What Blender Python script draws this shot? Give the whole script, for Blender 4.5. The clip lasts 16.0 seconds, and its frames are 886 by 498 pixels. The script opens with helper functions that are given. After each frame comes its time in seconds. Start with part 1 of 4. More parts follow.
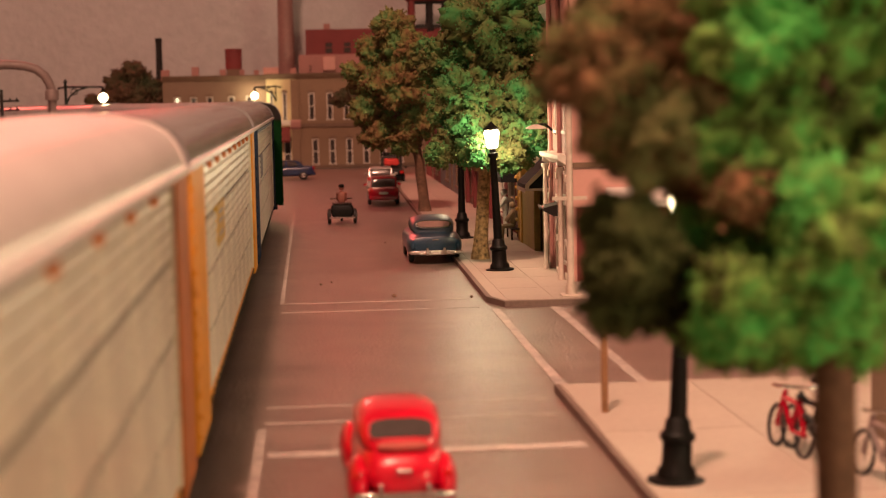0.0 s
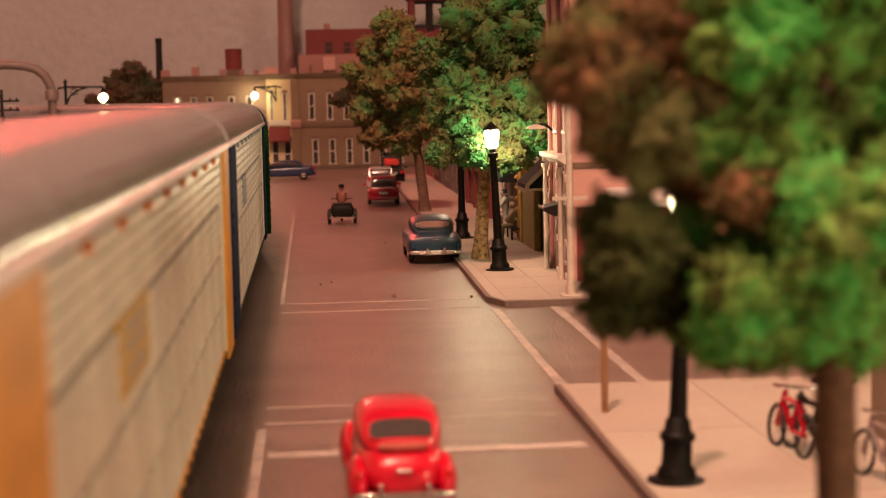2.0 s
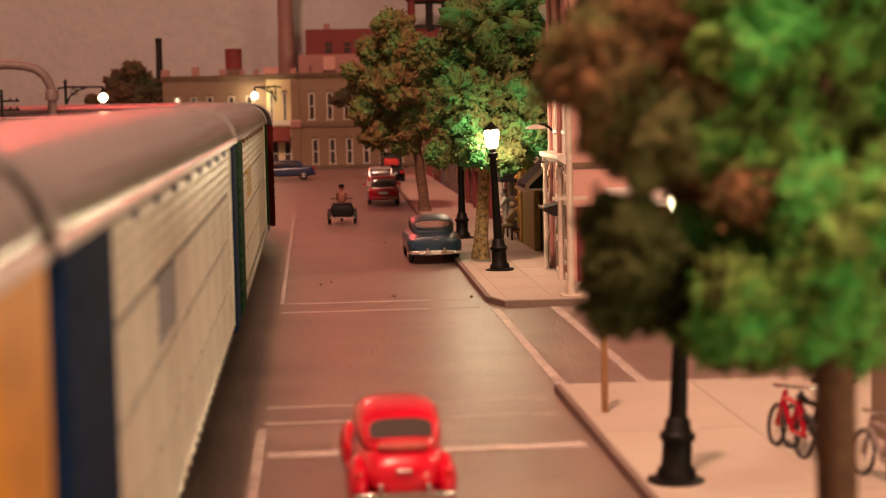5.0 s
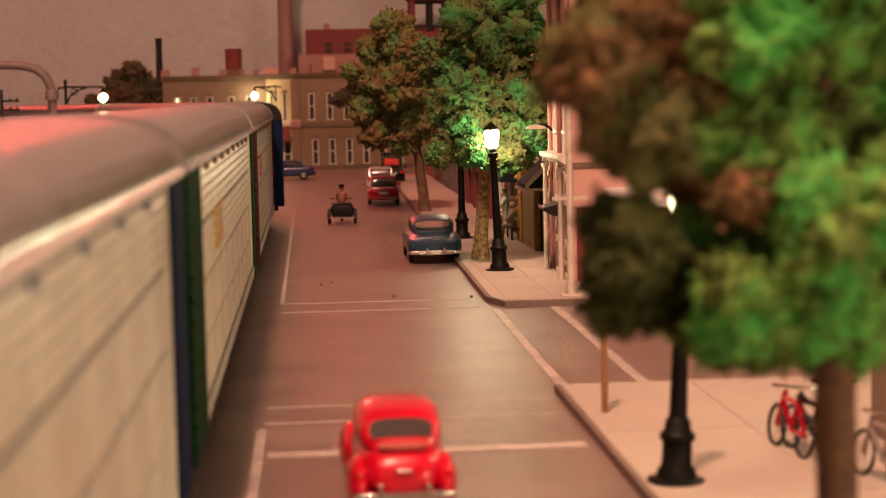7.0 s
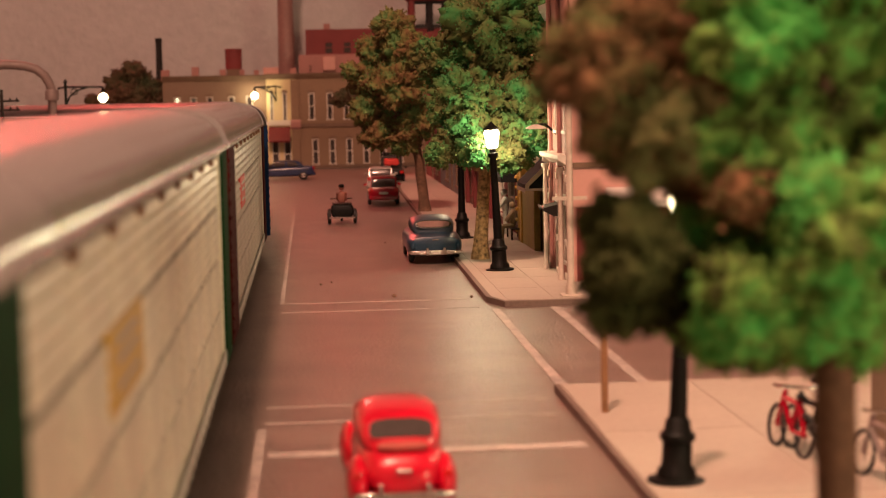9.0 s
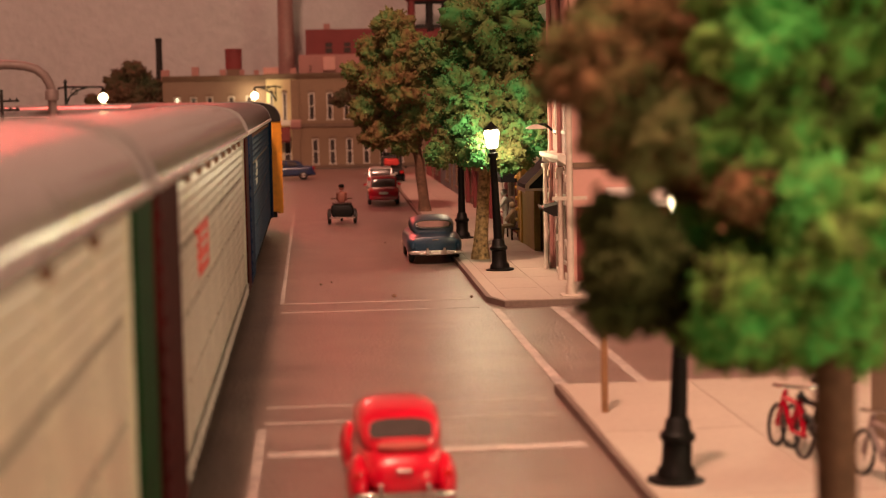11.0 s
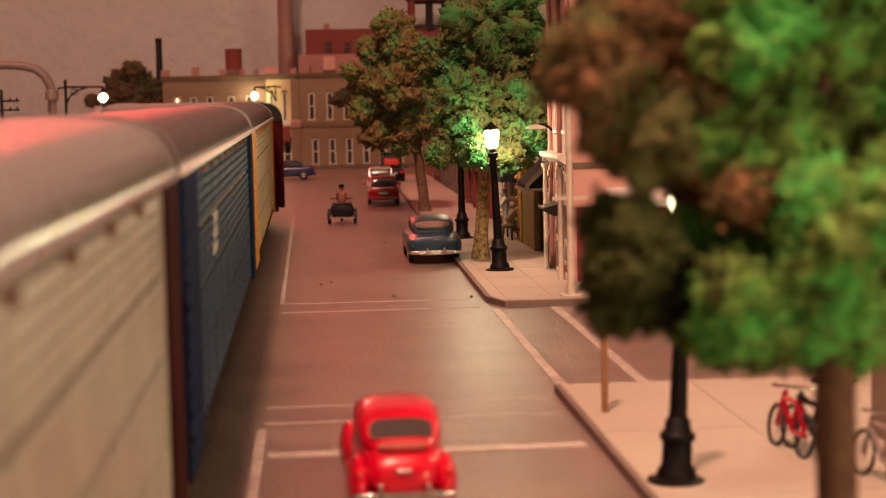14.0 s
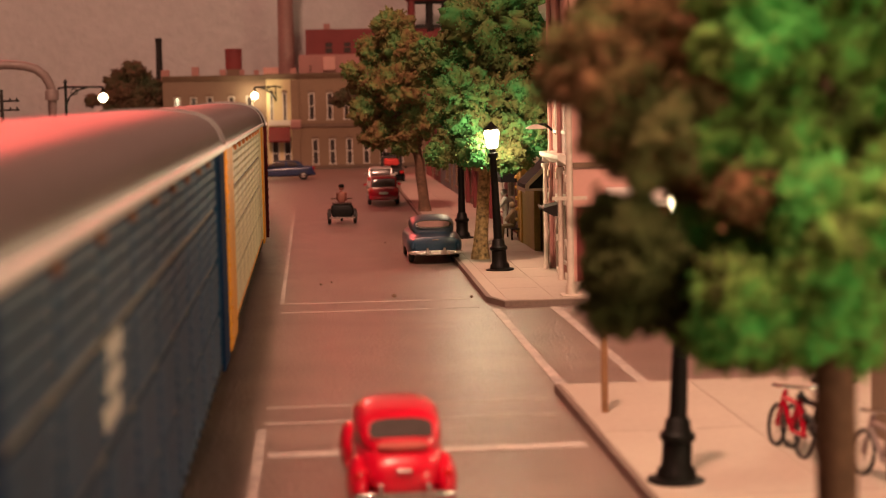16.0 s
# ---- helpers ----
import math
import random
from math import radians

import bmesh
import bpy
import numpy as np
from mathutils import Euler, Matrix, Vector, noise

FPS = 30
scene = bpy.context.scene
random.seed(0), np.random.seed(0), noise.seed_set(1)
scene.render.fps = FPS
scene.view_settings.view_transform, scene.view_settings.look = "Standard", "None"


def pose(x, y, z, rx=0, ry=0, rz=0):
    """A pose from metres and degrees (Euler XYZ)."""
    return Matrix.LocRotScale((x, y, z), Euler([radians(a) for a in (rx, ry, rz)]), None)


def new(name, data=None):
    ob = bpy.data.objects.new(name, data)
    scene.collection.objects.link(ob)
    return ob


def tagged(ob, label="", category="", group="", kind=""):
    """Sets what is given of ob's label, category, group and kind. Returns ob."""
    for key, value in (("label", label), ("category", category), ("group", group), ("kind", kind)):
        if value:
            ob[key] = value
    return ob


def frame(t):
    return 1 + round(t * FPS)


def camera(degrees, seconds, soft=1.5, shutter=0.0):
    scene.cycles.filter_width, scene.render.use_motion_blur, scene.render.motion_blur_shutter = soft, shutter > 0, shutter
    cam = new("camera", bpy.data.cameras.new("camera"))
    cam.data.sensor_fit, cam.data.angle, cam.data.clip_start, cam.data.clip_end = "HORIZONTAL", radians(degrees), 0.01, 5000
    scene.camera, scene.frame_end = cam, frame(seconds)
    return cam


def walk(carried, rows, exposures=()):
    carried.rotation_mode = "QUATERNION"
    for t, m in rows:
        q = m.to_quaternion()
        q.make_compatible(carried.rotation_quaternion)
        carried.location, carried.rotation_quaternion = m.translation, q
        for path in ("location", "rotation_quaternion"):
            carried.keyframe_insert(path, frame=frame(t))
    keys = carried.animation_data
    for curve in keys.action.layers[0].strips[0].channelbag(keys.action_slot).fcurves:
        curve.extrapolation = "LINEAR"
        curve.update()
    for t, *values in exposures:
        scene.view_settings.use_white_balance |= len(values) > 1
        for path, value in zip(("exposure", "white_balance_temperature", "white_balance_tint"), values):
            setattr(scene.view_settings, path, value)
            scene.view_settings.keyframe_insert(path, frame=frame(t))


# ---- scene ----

# 1:87 model street: all sizes below are in scale metres, U turns them into true metres
U = 1 / 87.1

cam = camera(27.95, 16.0, soft=1.2)
EYE = pose(0, 0, 6.0 * U, 90 - 4.987, 0, -4.166) @ pose(0, 0, 0, 0, 0, -1.2)
cam.data.dof.use_dof = True
cam.data.dof.focus_distance = 62 * U
cam.data.dof.aperture_fstop = 41
walk(cam, [(0.0, EYE), (16.0, EYE)], exposures=[(0.0, 0.0), (16.0, 0.0)])

# ---- light: one reddish ceiling lamp in the room, warm street lamps further down ----
world = bpy.data.worlds.new("room_dark")
scene.world = world
world.use_nodes = True
world.node_tree.nodes["Background"].inputs[0].default_value = (0.9, 0.55, 0.45, 1)
world.node_tree.nodes["Background"].inputs[1].default_value = 0.02

ROOM_LAMP_W = 112
ROOM_LAMP_AT = (-0.17, -0.25, 1.38)
# warm fill lamp added behind the camera, no such lamp in view
FILL_W = 24
FILL_AT = (0.80, -0.75, 0.24)
STREET_LAMP_W = 0.048
room_light = bpy.data.lights.new("room_lamp", "POINT")
room_light.energy, room_light.color, room_light.shadow_soft_size = ROOM_LAMP_W, (1.0, 0.50, 0.345), 0.06
new("room_lamp", room_light).location = ROOM_LAMP_AT
fill_light = bpy.data.lights.new("floor_lamp_light", "POINT")
fill_light.energy, fill_light.color, fill_light.shadow_soft_size = FILL_W, (1.0, 0.76, 0.46), 0.28
new("floor_lamp_light", fill_light).location = FILL_AT

# unseen red strip, added to give the train roofs their red sheen
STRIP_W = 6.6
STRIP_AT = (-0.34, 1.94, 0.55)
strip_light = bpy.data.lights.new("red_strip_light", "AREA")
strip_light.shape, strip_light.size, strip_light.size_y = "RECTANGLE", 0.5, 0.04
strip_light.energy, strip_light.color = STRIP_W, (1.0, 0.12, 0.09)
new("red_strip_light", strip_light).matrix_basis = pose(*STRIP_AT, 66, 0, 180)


def street_light(x, y, z, watts=STREET_LAMP_W, radius=0.16, color=(1.0, 0.80, 0.50)):
    d = bpy.data.lights.new("street_light", "POINT")
    d.energy, d.color, d.shadow_soft_size = watts, color, radius * U
    new("street_light", d).location = (x * U, y * U, z * U)


# ---- materials ----
def material(name, color, rough=0.6, metal=0.0, vary=0.25, grain=8.0, blotch=0.8, bump=0.15, tint=None, coat=0.0, rand=0.0, spec=0.5, dist=0.05):
    """Two scales of colour change and a fine relief; grain and blotch in waves per scale metre."""
    m = bpy.data.materials.new(name)
    m.use_nodes = True
    nt = m.node_tree
    b = nt.nodes["Principled BSDF"]
    b.inputs["Roughness"].default_value = rough
    b.inputs["Metallic"].default_value = metal
    b.inputs["Coat Weight"].default_value = coat
    b.inputs["Specular IOR Level"].default_value = spec
    co = nt.nodes.new("ShaderNodeTexCoord")
    n1 = nt.nodes.new("ShaderNodeTexNoise")
    n1.inputs["Scale"].default_value, n1.inputs["Detail"].default_value = grain / U, 4
    n2 = nt.nodes.new("ShaderNodeTexNoise")
    n2.inputs["Scale"].default_value, n2.inputs["Detail"].default_value = blotch / U, 3
    nt.links.new(co.outputs["Object"], n1.inputs["Vector"])
    nt.links.new(co.outputs["Object"], n2.inputs["Vector"])
    add = nt.nodes.new("ShaderNodeMath")
    add.operation = "ADD"
    nt.links.new(n1.outputs[0], add.inputs[0])
    nt.links.new(n2.outputs[0], add.inputs[1])
    last = add
    if rand:
        info = nt.nodes.new("ShaderNodeObjectInfo")
        r = nt.nodes.new("ShaderNodeMath")
        r.operation = "MULTIPLY_ADD"
        r.inputs[1].default_value = rand
        nt.links.new(info.outputs["Random"], r.inputs[0])
        nt.links.new(add.outputs[0], r.inputs[2])
        last = r
    ramp = nt.nodes.new("ShaderNodeMapRange")
    ramp.inputs["From Min"].default_value, ramp.inputs["From Max"].default_value = 0.65, 1.35 + rand
    nt.links.new(last.outputs[0], ramp.inputs["Value"])
    mix = nt.nodes.new("ShaderNodeMix")
    mix.data_type = "RGBA"
    dark = tint or tuple(c * (1 - vary) for c in color)
    lite = tuple(min(1, c * (1 + vary * 0.6)) for c in color)
    mix.inputs["A"].default_value, mix.inputs["B"].default_value = (*dark, 1), (*lite, 1)
    nt.links.new(ramp.outputs[0], mix.inputs["Factor"])
    nt.links.new(mix.outputs["Result"], b.inputs["Base Color"])
    if bump:
        bp = nt.nodes.new("ShaderNodeBump")
        bp.inputs["Strength"].default_value, bp.inputs["Distance"].default_value = bump, dist * U
        nt.links.new(n1.outputs[0], bp.inputs["Height"])
        nt.links.new(bp.outputs[0], b.inputs["Normal"])
    return m


def glow(name, color, strength):
    m = bpy.data.materials.new(name)
    m.use_nodes = True
    b = m.node_tree.nodes["Principled BSDF"]
    b.inputs["Base Color"].default_value = (*color, 1)
    b.inputs["Emission Color"].default_value = (*color, 1)
    b.inputs["Emission Strength"].default_value = strength
    return m


ASPHALT = material("street_paint", (0.182, 0.134, 0.113), 0.31, vary=0.42, grain=11, blotch=0.5, bump=1.0, dist=0.05, spec=0.45)
CONCRETE = material("sidewalk_concrete", (0.385, 0.33, 0.275), 0.7, vary=0.12, grain=7, blotch=0.5, bump=0.12, rand=0.25)
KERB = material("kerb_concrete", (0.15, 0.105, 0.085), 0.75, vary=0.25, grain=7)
LINE = material("road_marking", (0.42, 0.37, 0.33), 0.6, vary=0.3, grain=5, blotch=1.5, tint=(0.24, 0.21, 0.19))
PLASTER = material("backdrop_plaster", (0.47, 0.455, 0.455), 0.8, vary=0.10, grain=1.1, blotch=0.06, bump=0.5, dist=0.4)
ROOM = material("room_paint", (0.24, 0.22, 0.21), 0.8, vary=0.05, grain=0.5, blotch=0.03)
CREAM = material("galvanised_cream", (0.56, 0.545, 0.47), 0.3, metal=0.0, vary=0.16, grain=2.2, blotch=0.35, bump=0.08)
CREAM_BRIGHT = material("bright_cream", (0.86, 0.84, 0.74), 0.3, vary=0.16, grain=2.2, blotch=0.35, bump=0.08)
CREAM_OLD = material("weathered_cream", (0.76, 0.72, 0.59), 0.32, vary=0.24, grain=1.6, blotch=0.3, bump=0.08)
CREAM_YEL = material("yellowed_cream", (0.66, 0.58, 0.37), 0.5, vary=0.2, grain=2.0, blotch=0.3, bump=0.08)
ROOF_GREY = material("train_roof_grey", (0.25, 0.24, 0.24), 0.2, coat=0.12, vary=0.18, grain=1.5, blotch=0.2, bump=0.04)
ROOF_PALE = material("train_roof_pale", (0.66, 0.62, 0.60), 0.28, vary=0.1, grain=1.5, blotch=0.2, bump=0.04)
ROOF_DARK = material("train_roof_dark", (0.07, 0.052, 0.052), 0.34, spec=0.28, vary=0.2, grain=1.5, blotch=0.2, bump=0.04)
YELLOW = material("train_yellow", (0.74, 0.31, 0.015), 0.5, vary=0.3, grain=3, blotch=0.6)
ORANGE = material("train_rust_orange", (0.50, 0.15, 0.03), 0.55, vary=0.3, grain=3, blotch=0.6)
BLUE = material("train_blue", (0.006, 0.022, 0.066), 0.75, spec=0.06, vary=0.35, grain=3, blotch=0.6)
GREEN = material("train_green", (0.004, 0.038, 0.009), 0.75, spec=0.06, vary=0.35, grain=3, blotch=0.6)
BROWN = material("train_oxide_brown", (0.05, 0.006, 0.006), 0.75, spec=0.06, vary=0.35, grain=3, blotch=0.6)
BLUE_SIDE = material("train_blue_side", (0.012, 0.05, 0.105), 0.55, spec=0.12, vary=0.3, grain=2.2, blotch=0.35)
RUST = material("rust_brown", (0.17, 0.075, 0.04), 0.7, vary=0.4, grain=4, blotch=0.9)
# darker paint that holds the shade of recessed seams; side posts share it
SEAM = material("sooty_seam", (0.22, 0.19, 0.15), 0.6, vary=0.35, grain=3, blotch=0.6)
SIGN_RED = material("placard_red", (0.62, 0.05, 0.04), 0.5, vary=0.2)
SIGN_YEL = material("placard_yellow", (0.55, 0.34, 0.06), 0.5, vary=0.25)
SIGN_WHT = material("placard_white", (0.52, 0.52, 0.48), 0.5, vary=0.2)
SIGN_GRY = material("placard_grey_blue", (0.26, 0.28, 0.33), 0.5, vary=0.2)
STEEL_DK = material("dark_steel", (0.025, 0.022, 0.02), 0.6, spec=0.3, metal=0.3, vary=0.3)
RAIL = material("rail_steel", (0.16, 0.12, 0.10), 0.4, metal=0.8, vary=0.2)
BLACK_IRON = material("black_iron", (0.005, 0.005, 0.0045), 0.5, spec=0.12, vary=0.3, grain=10)
CHROME = material("chrome", (0.75, 0.72, 0.70), 0.15, metal=1.0, vary=0.1, bump=0)
RUBBER = material("rubber", (0.014, 0.013, 0.013), 0.7, vary=0.2)
GLASS_DK = material("dark_glass", (0.045, 0.036, 0.034), 0.1, vary=0.2, bump=0)
RED_PAINT = material("red_enamel", (0.50, 0.0, 0.018), 0.3, vary=0.08, spec=0.3, coat=0.8, bump=0.02)
RED_DARK = material("red_car_paint", (0.27, 0.0, 0.012), 0.25, vary=0.1, coat=0.4, bump=0.02)
BLUE_CAR = material("slate_blue_paint", (0.014, 0.042, 0.075), 0.32, vary=0.12, spec=0.35, coat=0.2, bump=0.02)
NAVY_CAR = material("navy_paint", (0.018, 0.03, 0.085), 0.25, vary=0.1, coat=0.4, bump=0.02)
SILVER_CAR = material("silver_paint", (0.50, 0.47, 0.45), 0.3, metal=0.3, vary=0.1, bump=0.02)
GREY_TOP = material("grey_roof_paint", (0.03, 0.048, 0.066), 0.38, vary=0.1, spec=0.35)
TAIL = material("tail_light_red", (0.45, 0.01, 0.01), 0.2, vary=0.1, bump=0)
BARK = material("bark_brown", (0.14, 0.076, 0.045), 0.85, vary=0.5, grain=9, blotch=2.0, bump=0.6)
BARK_GREY = material("bark_grey", (0.42, 0.27, 0.13), 0.85, vary=0.92, grain=7, blotch=9.0, bump=0.8)
BRICK_BROWN = material("brown_facade", (0.18, 0.12, 0.08), 0.75, vary=0.14, grain=6, blotch=0.4)
BRICK_TAN = material("tan_facade", (0.21, 0.135, 0.082), 0.75, vary=0.14, grain=6, blotch=0.4)
CREAM_WALL = material("cream_facade", (0.62, 0.52, 0.29), 0.7, vary=0.08, grain=5, blotch=0.4)
BRICK_RED = material("red_brick", (0.17, 0.028, 0.028), 0.75, vary=0.2, grain=7, blotch=0.6)
BRICK_PINK = material("pale_brick", (0.34, 0.16, 0.14), 0.7, vary=0.15, grain=6, blotch=0.5)
PINK_WALL = material("pink_stucco", (0.52, 0.29, 0.25), 0.7, vary=0.08, grain=5, blotch=0.4)
TRIM_WHITE = material("white_trim", (0.58, 0.54, 0.47), 0.6, vary=0.12)
TRIM_DARK = material("brown_cornice", (0.15, 0.095, 0.06), 0.7, vary=0.25)
STACK = material("smokestack_brown", (0.27, 0.15, 0.135), 0.33, vary=0.2, grain=3, blotch=0.3)
ROOF_TAR = material("tar_roof", (0.34, 0.26, 0.24), 0.85, vary=0.2)
OLIVE = material("olive_shopfront", (0.24, 0.19, 0.04), 0.6, vary=0.25)
OCHRE = material("ochre_shopfront", (0.42, 0.26, 0.05), 0.6, vary=0.25)
AWNING_BLK = material("black_canvas", (0.016, 0.02, 0.022), 0.85, spec=0.1, vary=0.3)
AWNING_RED = material("red_canvas", (0.14, 0.014, 0.014), 0.8, vary=0.3)
WOOD_POST = material("wood_post", (0.26, 0.13, 0.06), 0.8, vary=0.35)
POLE_WHITE = material("pale_pole", (0.50, 0.43, 0.36), 0.45, vary=0.2)
PIPE_GREY = material("grey_pipe", (0.20, 0.15, 0.14), 0.5, vary=0.2)
TEAL_SHOP = material("slate_shopfront", (0.08, 0.10, 0.11), 0.6, vary=0.25)
SKIN = material("figure_tan", (0.24, 0.09, 0.065), 0.6, vary=0.15)
FIG_DARK = material("figure_dark", (0.05, 0.045, 0.05), 0.7, vary=0.3)
FIG_OLIVE = material("figure_olive", (0.20, 0.16, 0.09), 0.7, vary=0.3)
LAMP_GLASS = glow("lamp_glass", (1.0, 0.80, 0.46), 12.0)
BULB_GLASS = glow("bulb_glass", (1.0, 0.76, 0.38), 25.0)


def foliage(name, c1, c2, c3, patch=0.75):
    m = bpy.data.materials.new(name)
    m.use_nodes = True
    nt = m.node_tree
    b = nt.nodes["Principled BSDF"]
    b.inputs["Roughness"].default_value = 0.9
    b.inputs["Specular IOR Level"].default_value = 0.15
    co = nt.nodes.new("ShaderNodeTexCoord")
    n1 = nt.nodes.new("ShaderNodeTexNoise")
    n1.inputs["Scale"].default_value, n1.inputs["Detail"].default_value = patch / U, 2
    nt.links.new(co.outputs["Object"], n1.inputs["Vector"])
    geo = nt.nodes.new("ShaderNodeNewGeometry")
    mul = nt.nodes.new("ShaderNodeMath")
    mul.operation = "MULTIPLY_ADD"
    mul.inputs[1].default_value, mul.inputs[2].default_value = 0.22, -0.11
    nt.links.new(geo.outputs["Random Per Island"], mul.inputs[0])
    add = nt.nodes.new("ShaderNodeMath")
    nt.links.new(n1.outputs[0], add.inputs[0])
    nt.links.new(mul.outputs[0], add.inputs[1])
    ramp = nt.nodes.new("ShaderNodeValToRGB")
    e = ramp.color_ramp.elements
    e[0].position, e[0].color = 0.36, (*c1, 1)
    e[1].position, e[1].color = 0.64, (*c3, 1)
    mid = e.new(0.5)
    mid.color = (*c2, 1)
    nt.links.new(add.outputs[0], ramp.inputs[0])
    nt.links.new(ramp.outputs[0], b.inputs["Base Color"])
    return m


LEAF_MIX = foliage("foam_leaves_mixed", (0.095, 0.10, 0.036), (0.075, 0.145, 0.045), (0.05, 0.19, 0.06), 1.1)
LEAF_GREEN = foliage("foam_leaves_green", (0.16, 0.10, 0.045), (0.16, 0.16, 0.055), (0.095, 0.19, 0.065), 1.2)
# near crown: dark ramp ends put deep shade between clumps into the leaf colour
LEAF_NEAR = foliage("foam_leaves_near", (0.06, 0.07, 0.022), (0.19, 0.34, 0.08), (0.09, 0.40, 0.085), 1.5)
LEAF_BROWN = foliage("foam_leaves_brown", (0.06, 0.045, 0.02), (0.20, 0.11, 0.055), (0.11, 0.12, 0.045))
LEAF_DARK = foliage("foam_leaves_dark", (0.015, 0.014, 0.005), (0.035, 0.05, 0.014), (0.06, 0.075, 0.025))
LEAF_DULL = foliage("foam_leaves_dull", (0.085, 0.05, 0.03), (0.07, 0.055, 0.03), (0.05, 0.06, 0.03))


# ---- builders ----
def part(name, bm, mat, parent, label="", at=None, smooth=False, kind=""):
    me = bpy.data.meshes.new(name)
    bmesh.ops.recalc_face_normals(bm, faces=bm.faces)
    bm.transform(Matrix.Scale(U, 4))
    if smooth:
        for f in bm.faces:
            f.smooth = True
    bm.to_mesh(me)
    bm.free()
    me.materials.append(mat)
    if smooth:
        me.set_sharp_from_angle(angle=radians(45))
    ob = new(name, me)
    ob.parent = parent
    if at is not None:
        ob.matrix_basis = spot(*at)
    return tagged(ob, label=label, kind=kind)


def again(ob, at, parent=None):
    """One more piece on the same mesh."""
    o = new(ob.name.split(".")[0], ob.data)
    o.parent = parent or ob.parent
    o.matrix_basis = spot(*at)
    return o


def spot(x, y, z, rx=0, ry=0, rz=0):
    return pose(x * U, y * U, z * U, rx, ry, rz)


def thing(name, at, label, category, group="", kind=""):
    ob = new(name)
    ob.empty_display_size = 0.01
    ob.matrix_basis = spot(*at)
    return tagged(ob, label, category, group, kind)


def box(bm, x0, x1, y0, y1, z0, z1, bev=0.0):
    vs = [bm.verts.new((x, y, z)) for z in (z0, z1) for y in (y0, y1) for x in (x0, x1)]
    fs = [bm.faces.new([vs[i] for i in q]) for q in ((0, 2, 3, 1), (4, 5, 7, 6), (0, 1, 5, 4), (2, 6, 7, 3), (0, 4, 6, 2), (1, 3, 7, 5))]
    if bev:
        es = {e for f in fs for e in f.edges}
        bmesh.ops.bevel(bm, geom=list(es), offset=bev, segments=1, affect="EDGES")
    return bm


def nbox(*a, **k):
    return box(bmesh.new(), *a, **k)


def lathe(profile, seg=16, bm=None, m=None):
    """Turned body about z: profile of (radius, z)."""
    bm = bm or bmesh.new()
    m = m or Matrix()
    rings = []
    for r, z in profile:
        rings.append([bm.verts.new(m @ Vector((r * math.cos(2 * math.pi * i / seg), r * math.sin(2 * math.pi * i / seg), z))) for i in range(seg)])
    for a, b in zip(rings, rings[1:]):
        for i in range(seg):
            j = (i + 1) % seg
            bm.faces.new((a[i], a[j], b[j], b[i]))
    bm.faces.new(list(reversed(rings[0])))
    bm.faces.new(rings[-1])
    return bm


def rod(bm, p, q, r, seg=8, r2=None):
    p, q = Vector(p), Vector(q)
    m = Matrix.Translation(p) @ (q - p).to_track_quat("Z", "Y").to_matrix().to_4x4()
    return lathe([(r, 0), (r if r2 is None else r2, (q - p).length)], seg, bm, m)


def tube(bm, pts, r, seg=8):
    """A bent pipe through points."""
    rings = []
    pts = [Vector(p) for p in pts]
    for i, p in enumerate(pts):
        d = pts[min(i + 1, len(pts) - 1)] - pts[max(i - 1, 0)]
        q = d.to_track_quat("Z", "Y").to_matrix()
        rings.append([bm.verts.new(p + q @ Vector((r * math.cos(2 * math.pi * k / seg), r * math.sin(2 * math.pi * k / seg), 0))) for k in range(seg)])
    for a, b in zip(rings, rings[1:]):
        for k in range(seg):
            bm.faces.new((a[k], a[(k + 1) % seg], b[(k + 1) % seg], b[k]))
    bm.faces.new(list(reversed(rings[0])))
    bm.faces.new(rings[-1])
    return bm


def ring_of(w, z0, z1, p=3.0, n=20, xc=0.0):
    out = []
    for i in range(n):
        a = 2 * math.pi * (i + 0.5) / n
        c, s = math.cos(a), math.sin(a)
        out.append((xc + w * math.copysign(abs(c) ** (2 / p), c), (z0 + z1) / 2 + (z1 - z0) / 2 * math.copysign(abs(s) ** (2 / p), s)))
    return out


def loft(secs, p=3.0, n=20, bm=None):
    """A hull through sections (y, half width, bottom, top) along y."""
    bm = bm or bmesh.new()
    rings = [[bm.verts.new((x, y, z)) for x, z in ring_of(w, z0, z1, p, n)] for y, w, z0, z1 in secs]
    for a, b in zip(rings, rings[1:]):
        for i in range(n):
            j = (i + 1) % n
            bm.faces.new((a[i], b[i], b[j], a[j]))
    bm.faces.new(rings[0])
    bm.faces.new(list(reversed(rings[-1])))
    return bm


def prism(poly, axis, a, b, bm=None):
    """A polygon pulled along an axis from a to b. axis x: poly of (y, z); axis y: (x, z); axis z: (x, y)."""
    bm = bm or bmesh.new()

    def v(p, t):
        return {"x": (t, p[0], p[1]), "y": (p[0], t, p[1]), "z": (p[0], p[1], t)}[axis]
    lo = [bm.verts.new(v(p, a)) for p in poly]
    hi = [bm.verts.new(v(p, b)) for p in poly]
    n = len(poly)
    for i in range(n):
        bm.faces.new((lo[i], lo[(i + 1) % n], hi[(i + 1) % n], hi[i]))
    bm.faces.new(list(reversed(lo)))
    bm.faces.new(hi)
    return bm


